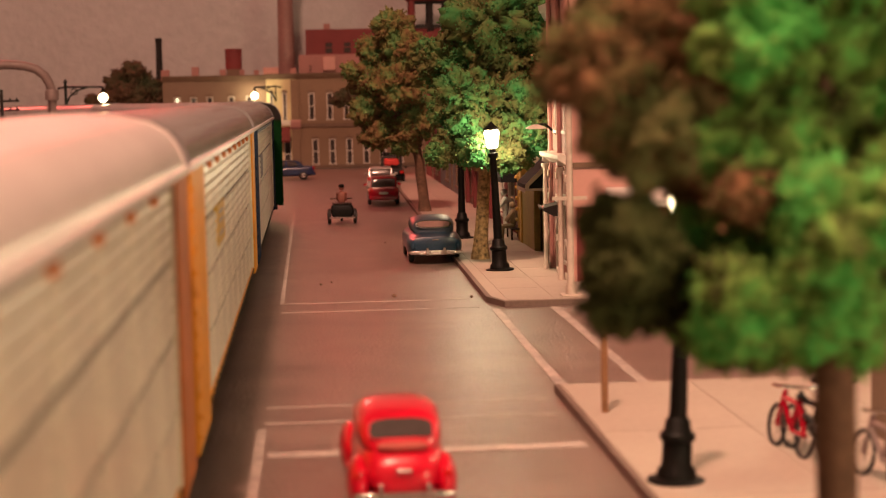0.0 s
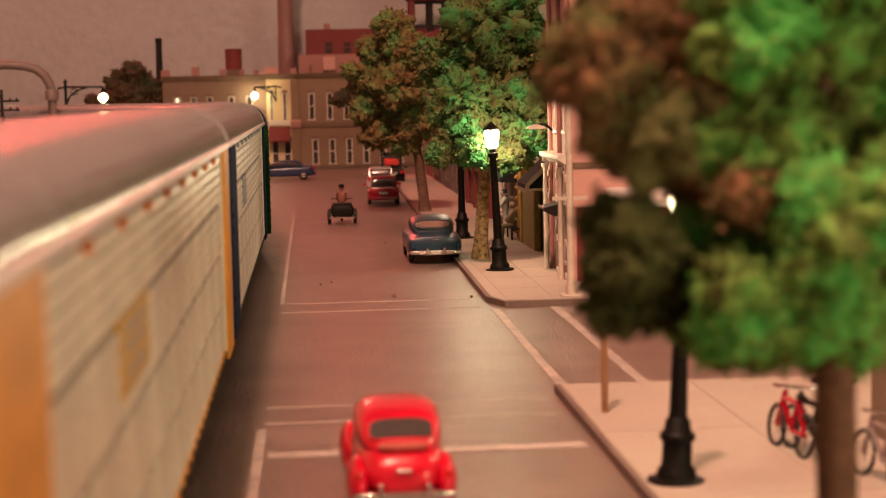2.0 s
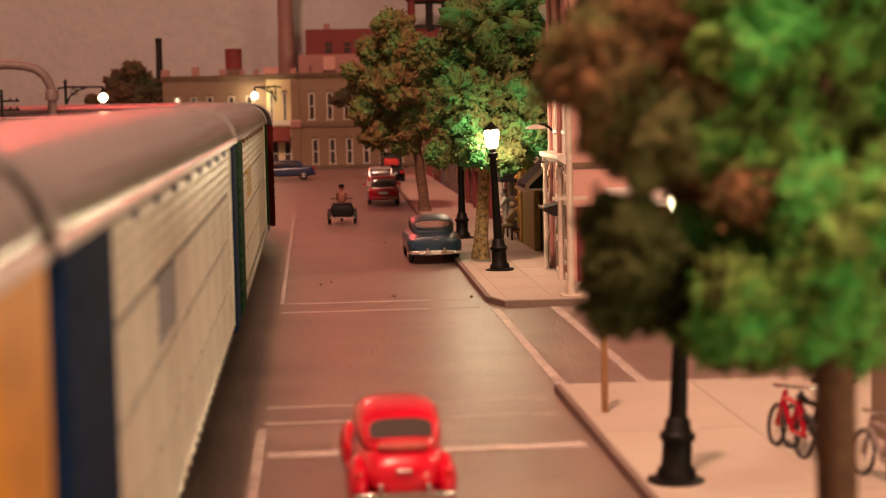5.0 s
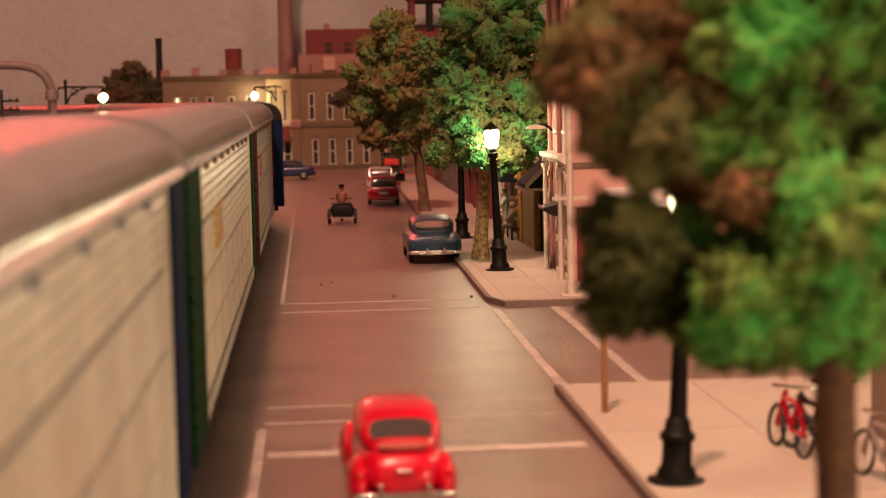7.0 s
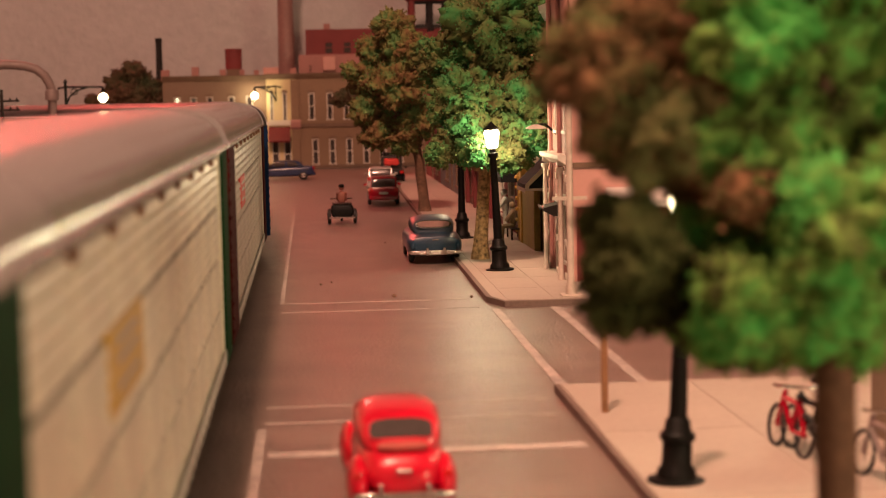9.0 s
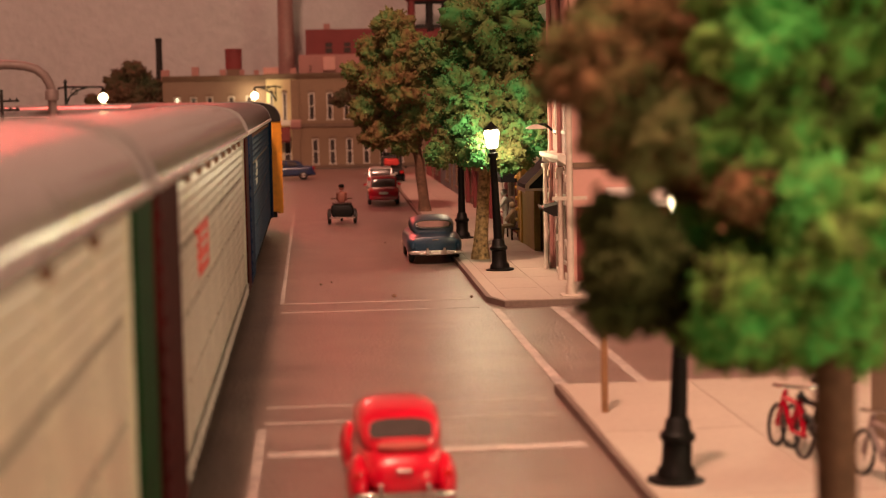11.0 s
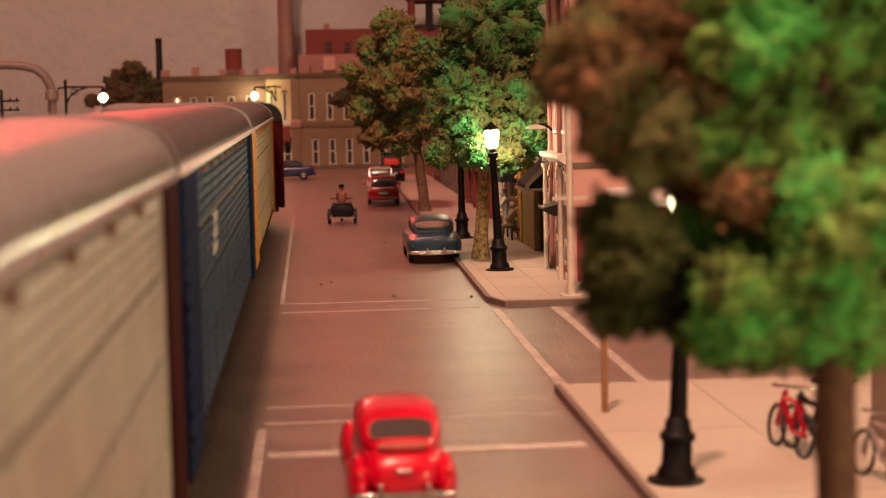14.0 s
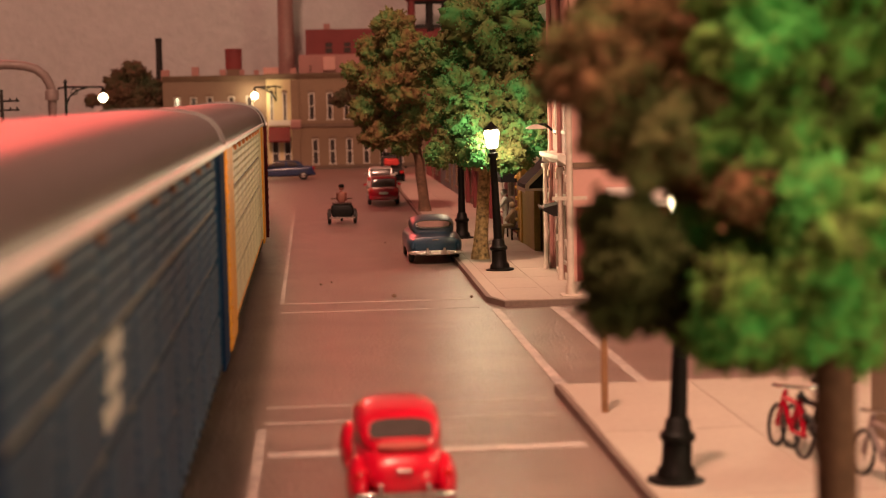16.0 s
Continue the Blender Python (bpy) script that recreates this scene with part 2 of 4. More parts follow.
def blob(bm, c, r, sub=2, rough=0.0, sz=(1, 1, 1), freq=1.0, seed=0.0):
    res = bmesh.ops.create_icosphere(bm, subdivisions=sub, radius=1.0)
    c = Vector(c)
    for v in res["verts"]:
        d = v.co.normalized()
        k = r
        if rough:
            q = d * freq + Vector((seed, seed * 0.7, seed * 1.3))
            k = r * (1 + rough * noise.noise(q * 1.3) + rough * 0.7 * noise.noise(q * 3.7) + rough * 0.45 * noise.noise(q * 9.0))
        v.co = c + Vector((d.x * k * sz[0], d.y * k * sz[1], d.z * k * sz[2]))
    return bm


# ---- room and layout ----
def structure(name, bm, mat, label, category, kind="structure", smooth=False):
    ob = part(name, bm, mat, None, smooth=smooth)
    return tagged(ob, label, category, kind=kind)


X0, X1, Y0, Y1 = -150.0, 150.0, -130.0, 178.0
structure("wall_north", nbox(X0, X1, Y1, Y1 + 6, -90, 130), PLASTER, "grey plastered wall behind the model town", "wall")
structure("wall_south", nbox(X0, X1, Y0 - 6, Y0, -90, 130), ROOM, "plain painted room wall", "wall")
structure("wall_west", nbox(X0 - 6, X0, Y0, Y1, -90, 130), ROOM, "plain painted room wall", "wall")
structure("wall_east", nbox(X1, X1 + 6, Y0, Y1, -90, 130), ROOM, "plain painted room wall", "wall")
structure("floor", nbox(X0, X1, Y0, Y1, -96, -90), ROOM, "plain room floor under the layout", "floor")
structure("ceiling", nbox(X0, X1, Y0, Y1, 130, 136), ROOM, "plain painted room ceiling", "ceiling")

structure("ground", nbox(X0 + 1, X1 - 1, -40, Y1 - 0.2, -6, -0.03), material("layout_earth", (0.16, 0.13, 0.11), 0.9, grain=4), "brown painted layout ground around the street", "ground")
structure("road", nbox(-30, 70, -20, 148.5, -0.03, 0.0), ASPHALT, "reddish grey painted street surface with fine cracks", "road")


def marking(x0, x1, y0, y1):
    structure("road_marking", nbox(x0, x1, y0, y1, 0.002, 0.012), LINE, "worn white painted road line", "road marking")


marking(-1.12, -0.94, 22.0, 32.0)
marking(-1.02, -0.90, 51.4, 92.0)
marking(-0.85, 4.55, 29.4, 29.85)
marking(-1.0, 4.5, 32.52, 32.63)
marking(-1.0, 4.5, 34.22, 34.33)
marking(-0.95, 4.6, 49.44, 49.58)
marking(-0.95, 4.5, 51.53, 51.70)
marking(4.88, 5.10, 35.1, 49.0)
marking(6.55, 6.80, 35.1, 49.0)

# rails let into the street
XC = -3.4
for dx in (-0.72, 0.72):
    structure("rail", nbox(XC + dx - 0.05, XC + dx + 0.05, -30, 84, 0.0, 0.06), RAIL, "steel rail let into the street", "rail")


def sidewalk(name, poly, kerb_poly, z=0.16):
    ob = structure(name, prism(poly, "z", -0.02, z), CONCRETE, "pale concrete pavement slab with kerb", "pavement")
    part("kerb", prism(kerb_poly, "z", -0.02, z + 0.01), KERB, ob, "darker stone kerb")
    return ob


near_walk = sidewalk("pavement_near", [(4.83, -10), (14, -10), (14, 35.0), (4.83, 35.0)],
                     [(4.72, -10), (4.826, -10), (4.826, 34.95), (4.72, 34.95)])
far_walk = sidewalk("pavement_far", [(5.05, 50.7), (5.35, 49.5), (14, 49.5), (14, 132), (6.35, 132), (5.5, 110), (5.25, 80)],
                    [(4.9, 50.6), (5.3, 49.3), (14, 49.3), (14, 49.494), (5.34, 49.494), (5.044, 50.7), (5.244, 80), (5.494, 110), (6.344, 132), (6.2, 132), (5.35, 110), (5.1, 80)])


def lamp_post(at, label, watts=STREET_LAMP_W, tall=1.0):
    L = thing("street_lamp", at, label, "street lamp", "lamp posts along the pavement")
    part("base", lathe([(0.47, 0), (0.47, 0.05), (0.33, 0.08), (0.31, 0.2), (0.25, 0.26), (0.24, 0.66), (0.29, 0.70), (0.29, 0.78), (0.22, 0.84), (0.2, 1.0), (0.14, 1.06)], 14), BLACK_IRON, L, smooth=True)
    part("post", lathe([(0.15, 1.0), (0.125, 2.2), (0.11, 3.7), (0.17, 3.78), (0.17, 3.86), (0.1, 3.9), (0.12, 4.02)], 12), BLACK_IRON, L, smooth=True)
    part("lantern", lathe([(0.13, 4.02), (0.18, 4.06), (0.26, 4.55), (0.22, 4.62), (0.05, 4.65)], 12), LAMP_GLASS, L, "frosted glass lantern", smooth=True).visible_shadow = False
    part("cap", lathe([(0.26, 4.63), (0.28, 4.66), (0.12, 4.78), (0.05, 4.86), (0.01, 4.9)], 12), BLACK_IRON, L, smooth=True)
    for ch in L.children:
        ch.matrix_basis = Matrix.Scale(tall, 4) @ ch.matrix_basis
    street_light(at[0], at[1], at[2] + 4.35 * tall, watts)
    return L


lamp_post((6.1, 58.1, 0.16, 0, -2.5, 0), "black cast iron street lamp, lit, on the pavement", watts=0.06)
lamp_post((5.3, 25.85, 0.16, 0, 2.2, 0), "black cast iron street lamp, lit, half hidden in leaves", tall=0.93)
lamp_post((6.0, 71.5, 0.16), "black cast iron street lamp, lit, behind a pavement tree")
# unseen lamp added to light the pavement from the right, behind the trunk
lamp_post((10.2, 34.2, 0.16), "added black cast iron street lamp, lit, unseen behind the near trunk", watts=0.055)


# ---- the train ----
V, PITCH, FRONT, HALF = 8.6, 29.67, 28.15, 13.83
BOGIE_FRONT, BOGIE_REAR = 14.2, 10.7
YC, RADIUS = 82.0, 54.0


def on_track(s):
    if s <= YC:
        return Vector((XC, s, 0))
    a = min((s - YC) / RADIUS, math.pi / 2)
    p = Vector((XC - RADIUS * (1 - math.cos(a)), YC + RADIUS * math.sin(a), 0))
    return p - Vector((max(0, s - YC - RADIUS * math.pi / 2), 0, 0))


def car_pose(s):
    a, b = on_track(s - BOGIE_FRONT), on_track(s + BOGIE_REAR)
    d = (b - a).normalized()
    c = a + d * BOGIE_FRONT
    return spot(c.x, c.y, 0, 0, 0, math.degrees(math.atan2(-d.x, d.y)))


def slat_panel(w, z0, z1, rows, depth=0.055):
    """A corrugated sheet facing +x: square ribs along y with closed ends."""
    bm = bmesh.new()
    step = (z1 - z0) / rows
    line = []
    for i in range(rows):
        z = z0 + i * step
        line += [(0.0, z), (0.0, z + step * 0.14), (depth, z + step * 0.2), (depth * 0.86, z + step * 0.84), (depth * 0.2, z + step * 0.97)]
    line.append((0.0, z1))
    a, b = [[bm.verts.new((x, y, z)) for x, z in line] for y in (-w / 2, w / 2)]
    for k in range(len(line) - 1):
        bm.faces.new((a[k], b[k], b[k + 1], a[k + 1]))
    for e in (a, b):
        for i in range(rows):
            bm.faces.new(e[i * 5 + 1:i * 5 + 6] if e is a else list(reversed(e[i * 5 + 1:i * 5 + 6])))
    return bm


def autorack(side, roof, ends, label, placard=None, posts=None, rear=None, sill=None):
    """A closed car-carrier wagon with louvred sides; +x is the side that faces the street, -y its front."""
    FACE, REAR = HALF + 2.5, HALF - 1.25
    T = thing("autorack_wagon", (XC, 0, 0), label, "train wagon", "wagons of the passing train")
    part("underframe", nbox(-1.45, 1.45, -FACE + 0.3, REAR - 0.3, 0.62, 1.0), STEEL_DK, T)
    part("core", nbox(-1.5, 1.5, -FACE + 0.15, REAR - 0.15, 1.0, 4.95), side, T)
    part("side_sill", nbox(1.46, 1.6, -FACE + 0.5, REAR - 0.5, 0.84, 1.02, bev=0.02), sill or side, T)
    # raised dark boxes whose colour stands in for the dark of open holes
    hole = part("sill_clip", nbox(1.58, 1.625, -0.12, 0.12, 0.86, 0.97), STEEL_DK, T, at=(0, -HALF + 1.2, 0))
    for k in range(1, 30):
        again(hole, (0, -HALF + 1.2 + k * 0.83, 0), T)
    if sill is SIGN_WHT:
        n = 62
        step = (HALF + REAR - 2.0) / n
        teeth = [(-HALF + 1.0 + step * k, 0.80 if k % 2 else 0.98) for k in range(n + 1)]
        part("fringe", prism(teeth + [(REAR - 1.0, 1.12), (-HALF + 1.0, 1.12)], "x", 1.63, 1.66), SIGN_WHT, T, "pale serrated lower edge strip")
    # ribbed panels in four heights between flush posts, darker seams between the heights
    bays = 9
    w = (HALF + REAR - 2.6) / bays
    pan = None
    for b in range(bays):
        y = -HALF + 0.6 + w * (b + 0.5)
        for z0 in (1.04, 2.02, 3.00, 3.98):
            if pan is None:
                pan = part("side_panel", slat_panel(w - 0.17, 0.0, 0.90, 5), side, T, "ribbed sheet panel", at=(1.545, y, z0))
            else:
                again(pan, (1.545, y, z0), T)
    # recess shade between the panel heights is put into the seam colour
    seam = None
    for z in (1.98, 2.96, 3.94):
        if seam is None:
            seam = part("panel_seam", nbox(1.495, 1.535, -HALF + 0.62, REAR - 2.02, -0.05, 0.05), SEAM, T, "recessed seam painted darker for its shade", at=(0, 0, z))
        else:
            again(seam, (0, 0, z), T)
    for y in (-HALF + 0.6, REAR - 2.0):
        part("end_stile", nbox(1.5, 1.63, y - 0.05, y + 0.05, 1.0, 4.92), side, T)
    post = None
    for b in range(1, bays):
        y = -HALF + 0.6 + w * b
        if post is None:
            post = part("side_post", nbox(1.5, 1.562, -0.07, 0.07, 1.0, 4.92), posts or SEAM, T, "darker side post", at=(0, y, 0))
        else:
            again(post, (0, y, 0), T)
    clip = part("roof_bracket", nbox(1.56, 1.66, -0.13, 0.13, 4.79, 4.92, bev=0.03), posts or (ORANGE if sill is YELLOW else RUST), T, "rusty roof bracket", at=(0, -HALF + 0.6 + w, 0))
    for b in range(2, bays):
        again(clip, (0, -HALF + 0.6 + w * b, 0), T)
    if sill is YELLOW:
        part("rust_band", nbox(1.5, 1.585, -HALF + 0.62, REAR - 2.02, 4.885, 4.925), RUST, T, "rust-stained strip under the eave")
    # rounded roof with a raised rim at each end
    prof = [(1.64, 4.93), (1.66, 5.04), (1.62, 5.20), (1.54, 5.38), (1.40, 5.55), (1.16, 5.68), (0.75, 5.765), (0.25, 5.80)]
    poly = prof + [(-x, z) for x, z in reversed(prof)]
    part("roof", prism(poly, "y", -FACE, REAR), roof, T, smooth=True)
    # added strips along the eaves; where pale, their paint is the edge highlight
    for sx in (-1, 1):
        part("eave_rail", nbox(sx * 1.675 - 0.035, sx * 1.675 + 0.035, -FACE + 0.02, REAR - 0.02, 4.97, 5.075, bev=0.015), ROOF_GREY if sill is SIGN_WHT else ROOF_PALE, T, "eave rail")
    # dark sheet added: its colour is the shade in the gap between wagons
    part("roof_end", prism([(x * 0.985, z - 0.02) for x, z in poly], "y", -FACE - 0.03, -FACE - 0.004), STEEL_DK, T, "dark sheet standing in for the shade between the roofs")
    rim = [(x * 1.012, z + 0.035) for x, z in poly]
    rib = part("roof_rib", prism(rim, "y", -0.07, 0.07), ROOF_GREY if roof is not ROOF_PALE else ROOF_PALE, T, "end rim of the roof", at=(0, -FACE + 0.12, 0), smooth=True)
    again(rib, (0, REAR - 0.12, 0), T)
    # coloured end frames: bulkhead, corner posts with bolts, ladder
    rear = rear or ends
    for sgn, m in ((-1, ends), (1, rear)):
        ym = REAR if sgn > 0 else FACE
        y = sgn * (ym - 0.08)
        part("end_door", nbox(-1.5, 1.5, y - 0.06, y + 0.06, 0.9, 4.95), m, T, "painted end door")
        for sx in (-1, 1):
            deep = 3.05 if sgn < 0 else 1.95
            y0, y1 = sorted((sgn * (ym - 0.03), sgn * (ym - deep)))
            part("corner_post", nbox(sx * 1.58 - 0.1, sx * 1.58 + 0.1, y0, y1, 0.82, 4.98, bev=0.02), m, T, "painted steel corner post")
        if sgn > 0:
            continue
        bolt = part("bolt", nbox(1.66, 1.705, -0.035, 0.035, -0.04, 0.04), m, T, at=(0, sgn * (FACE - 0.08), 1.1))
        for k in range(1, 13):
            again(bolt, (0, sgn * (FACE - 0.08), 1.1 + k * 0.3), T)
    rung = part("rung", nbox(1.66, 1.70, -FACE + 0.5, -FACE + 0.95, -0.02, 0.02), ends, T, at=(0, 0, 1.3))
    for k in range(1, 10):
        again(rung, (0, 0, 1.3 + k * 0.36), T)
    part("coupler", nbox(-0.12, 0.12, -FACE - 0.24, -FACE + 0.2, 0.7, 0.95, bev=0.03), STEEL_DK, T)
    part("coupler", nbox(-0.12, 0.12, REAR - 0.2, REAR + 0.24, 0.7, 0.95, bev=0.03), STEEL_DK, T)
    for y in (-BOGIE_FRONT, BOGIE_REAR):
        tr = part("truck", nbox(-0.2, 0.2, y - 1.5, y + 1.5, 0.42, 0.7, bev=0.03), STEEL_DK, T)
        for sx in (-1, 1):
            part("side_frame", prism([(y - 1.5, 0.35), (y - 1.2, 0.6), (y + 1.2, 0.6), (y + 1.5, 0.35), (y + 1.0, 0.3), (y + 0.5, 0.22), (y - 0.5, 0.22), (y - 1.0, 0.3)], "x", sx * 1.05 - 0.08, sx * 1.05 + 0.08), STEEL_DK, tr)
        for dy in (-0.9, 0.9):
            for sx in (-0.72, 0.72):
                part("wheel", lathe([(0.44, -0.07), (0.44, -0.03), (0.4, 0.0), (0.4, 0.07)], 16, None, Matrix.Translation((sx, y + dy, 0.46)) @ Matrix.Rotation(radians(90), 4, "Y")), RAIL, tr)
    if placard:
        m, y, z, ww, hh = placard
        if m is SIGN_WHT:
            for dz, sh in ((-0.27, -0.12), (0.0, 0.0), (0.27, 0.12)):
                part("emblem", nbox(1.54, 1.612, y + sh - ww * 0.42, y + sh + ww * 0.42, z + dz - 0.12, z + dz + 0.12, bev=0.03), m, T, "white painted emblem block")
            return T
        sign = part("placard", nbox(1.54, 1.612, y - ww / 2, y + ww / 2, z - hh / 2, z + hh / 2, bev=0.01), m, T, "painted placard on the side")
        for dz in (-0.2, 0.05, 0.22):
            part("placard_bar", nbox(1.613, 1.617, y - ww * 0.3, y + ww * 0.3, z + dz - 0.03, z + dz + 0.03), SIGN_WHT if m is SIGN_RED else SIGN_GRY, sign, "faint bar of unreadable lettering")
    return T


WAGONS = [
    autorack(CREAM_OLD, ROOF_PALE, ORANGE, "cream louvred car-carrier wagon with dark orange ends", rear=ORANGE, sill=YELLOW),
    autorack(CREAM_OLD, ROOF_GREY, YELLOW, "weathered cream louvred wagon with yellow ends and placard", (SIGN_YEL, -7.0, 3.6, 2.8, 0.8), sill=YELLOW),
    autorack(CREAM_BRIGHT, ROOF_GREY, BLUE, "cream louvred car-carrier wagon with blue ends", (SIGN_GRY, -6.8, 3.55, 2.4, 0.8), posts=SIGN_GRY),
    autorack(CREAM_OLD, ROOF_GREY, GREEN, "cream louvred car-carrier wagon with green ends", (SIGN_YEL, -6.9, 3.6, 3.0, 0.8), sill=SIGN_WHT),
    autorack(CREAM, ROOF_GREY, BROWN, "cream louvred wagon with oxide brown ends and red placard", (SIGN_RED, -7.1, 3.6, 2.7, 0.8), sill=SIGN_WHT),
    autorack(BLUE_SIDE, ROOF_DARK, BLUE, "dark blue louvred car-carrier wagon with white emblem", (SIGN_WHT, -7.2, 3.55, 1.35, 0.8)),
    autorack(CREAM_YEL, ROOF_DARK, YELLOW, "yellowed louvred car-carrier wagon with bright yellow ends", sill=YELLOW),
    autorack(CREAM, ROOF_GREY, BROWN, "cream louvred car-carrier wagon with dark ends"),
]


# ---- vehicles ----
def wheel_set(car, places, r, w=0.2, rim=CHROME):
    for x, y in places:
        t = part("wheel", lathe([(r * 0.8, -w / 2), (r, -w / 2 + 0.03), (r, w / 2 - 0.03), (r * 0.8, w / 2)], 18), RUBBER, car, at=(x, y, r, 0, 90, 0), smooth=True)
        part("rim", lathe([(r * 0.6, -0.01), (r * 0.6, 0.02), (r * 0.3, 0.05), (r * 0.1, 0.05)], 14), rim, t, "metal hub cap", at=(0, 0, math.copysign(w / 2, x), 0 if x > 0 else 180, 0, 0), smooth=True)


def beetle(at):
    c = thing("beetle_car", at, "bright red rounded beetle model car on the street", "car")
    body = loft([(0.02, 0.30, 0.45, 0.62), (0.08, 0.44, 0.34, 0.80), (0.3, 0.56, 0.28, 0.97), (0.7, 0.63, 0.25, 1.05), (1.1, 0.66, 0.25, 1.07), (2.4, 0.66, 0.25, 1.03), (2.9, 0.62, 0.26, 1.0), (3.4, 0.52, 0.3, 0.88), (3.8, 0.38, 0.36, 0.7), (3.98, 0.22, 0.42, 0.58)], 2.8, 24)
    part("body", body, RED_PAINT, c, smooth=True)
    part("roof", loft([(0.36, 0.40, 0.80, 1.03), (0.55, 0.54, 0.8, 1.18), (0.9, 0.61, 0.8, 1.37), (1.4, 0.64, 0.8, 1.48), (1.9, 0.64, 0.8, 1.5), (2.35, 0.61, 0.8, 1.42), (2.7, 0.56, 0.8, 1.2), (2.85, 0.5, 0.8, 1.02)], 3.0, 24), RED_PAINT, c, smooth=True)
    for x in (-0.62, 0.62):
        for y, ln in ((0.62, 0.60), (3.3, 0.62)):
            part("fender", blob(bmesh.new(), (x, y, 0.42), 1.0, 3, 0, (0.19, ln, 0.42)), RED_PAINT, c, smooth=True)
        part("running_board", nbox(x - 0.12, x + 0.12, 1.0, 2.9, 0.24, 0.31, bev=0.02), RED_PAINT, c)
        part("side_window", prism([(1.0, 1.05), (1.25, 1.34), (2.3, 1.34), (2.6, 1.05)], "x", x * 0.9 - 0.015, x * 0.9 + 0.015), GLASS_DK, c, "dark side window")
        part("tail_light", blob(bmesh.new(), (x * 1.02, 0.12, 0.62), 0.06, 2, 0, (1, 0.8, 1.4)), TAIL, c, "red tail lamp", smooth=True)
    # oval rear window lying in the slope of the roof
    win = bmesh.new()
    prism([(x, z + 0.05 * (0.5 - (x / 0.45) ** 2)) for x, z in ring_of(0.45, -0.165, 0.165, 4.6, 28)], "y", -0.03, 0.05, win)
    part("rear_window", win, GLASS_DK, c, "dark oval rear window", at=(0, 0.56, 1.195, -47, 0, 0))
    rimw = prism([(x, z) for x, z in ring_of(0.48, -0.2, 0.2, 4.2, 28)], "y", -0.02, 0.05)
    part("window_frame", rimw, RED_PAINT, c, at=(0, 0.56, 1.188, -47, 0, 0))
    lid = prism([(x, z) for x, z in ring_of(0.36, -0.06, 0.06, 3, 16)], "y", -0.02, 0.05)
    part("engine_grille", lid, material("grille_red", (0.36, 0.08, 0.065), 0.3, vary=0.2), c, "paler louvred engine grille", at=(0, 0.255, 1.015, -55, 0, 0))
    part("licence_lamp", nbox(-0.12, 0.12, -0.02, 0.10, 0.67, 0.73, bev=0.02), CHROME, c)
    part("rear_bumper", loft([(-0.10, 0.55, 0.30, 0.42), (-0.06, 0.72, 0.29, 0.43), (0.02, 0.74, 0.29, 0.43)], 3, 16), CHROME, c, "chrome rear bumper", smooth=True)
    for x in (-0.34, 0.34):
        part("bumper_guard", nbox(x - 0.03, x + 0.03, -0.14, -0.06, 0.26, 0.54, bev=0.015), CHROME, c, "chrome bumper guard")
    part("front_bumper", nbox(-0.72, 0.72, 3.98, 4.06, 0.3, 0.42, bev=0.03), CHROME, c, "chrome front bumper")
    wheel_set(c, ((-0.6, 0.62), (0.6, 0.62), (-0.6, 3.2), (0.6, 3.2)), 0.31)
    return c


beetle((1.19, 24.75, 0, 0, 0, 1.2))


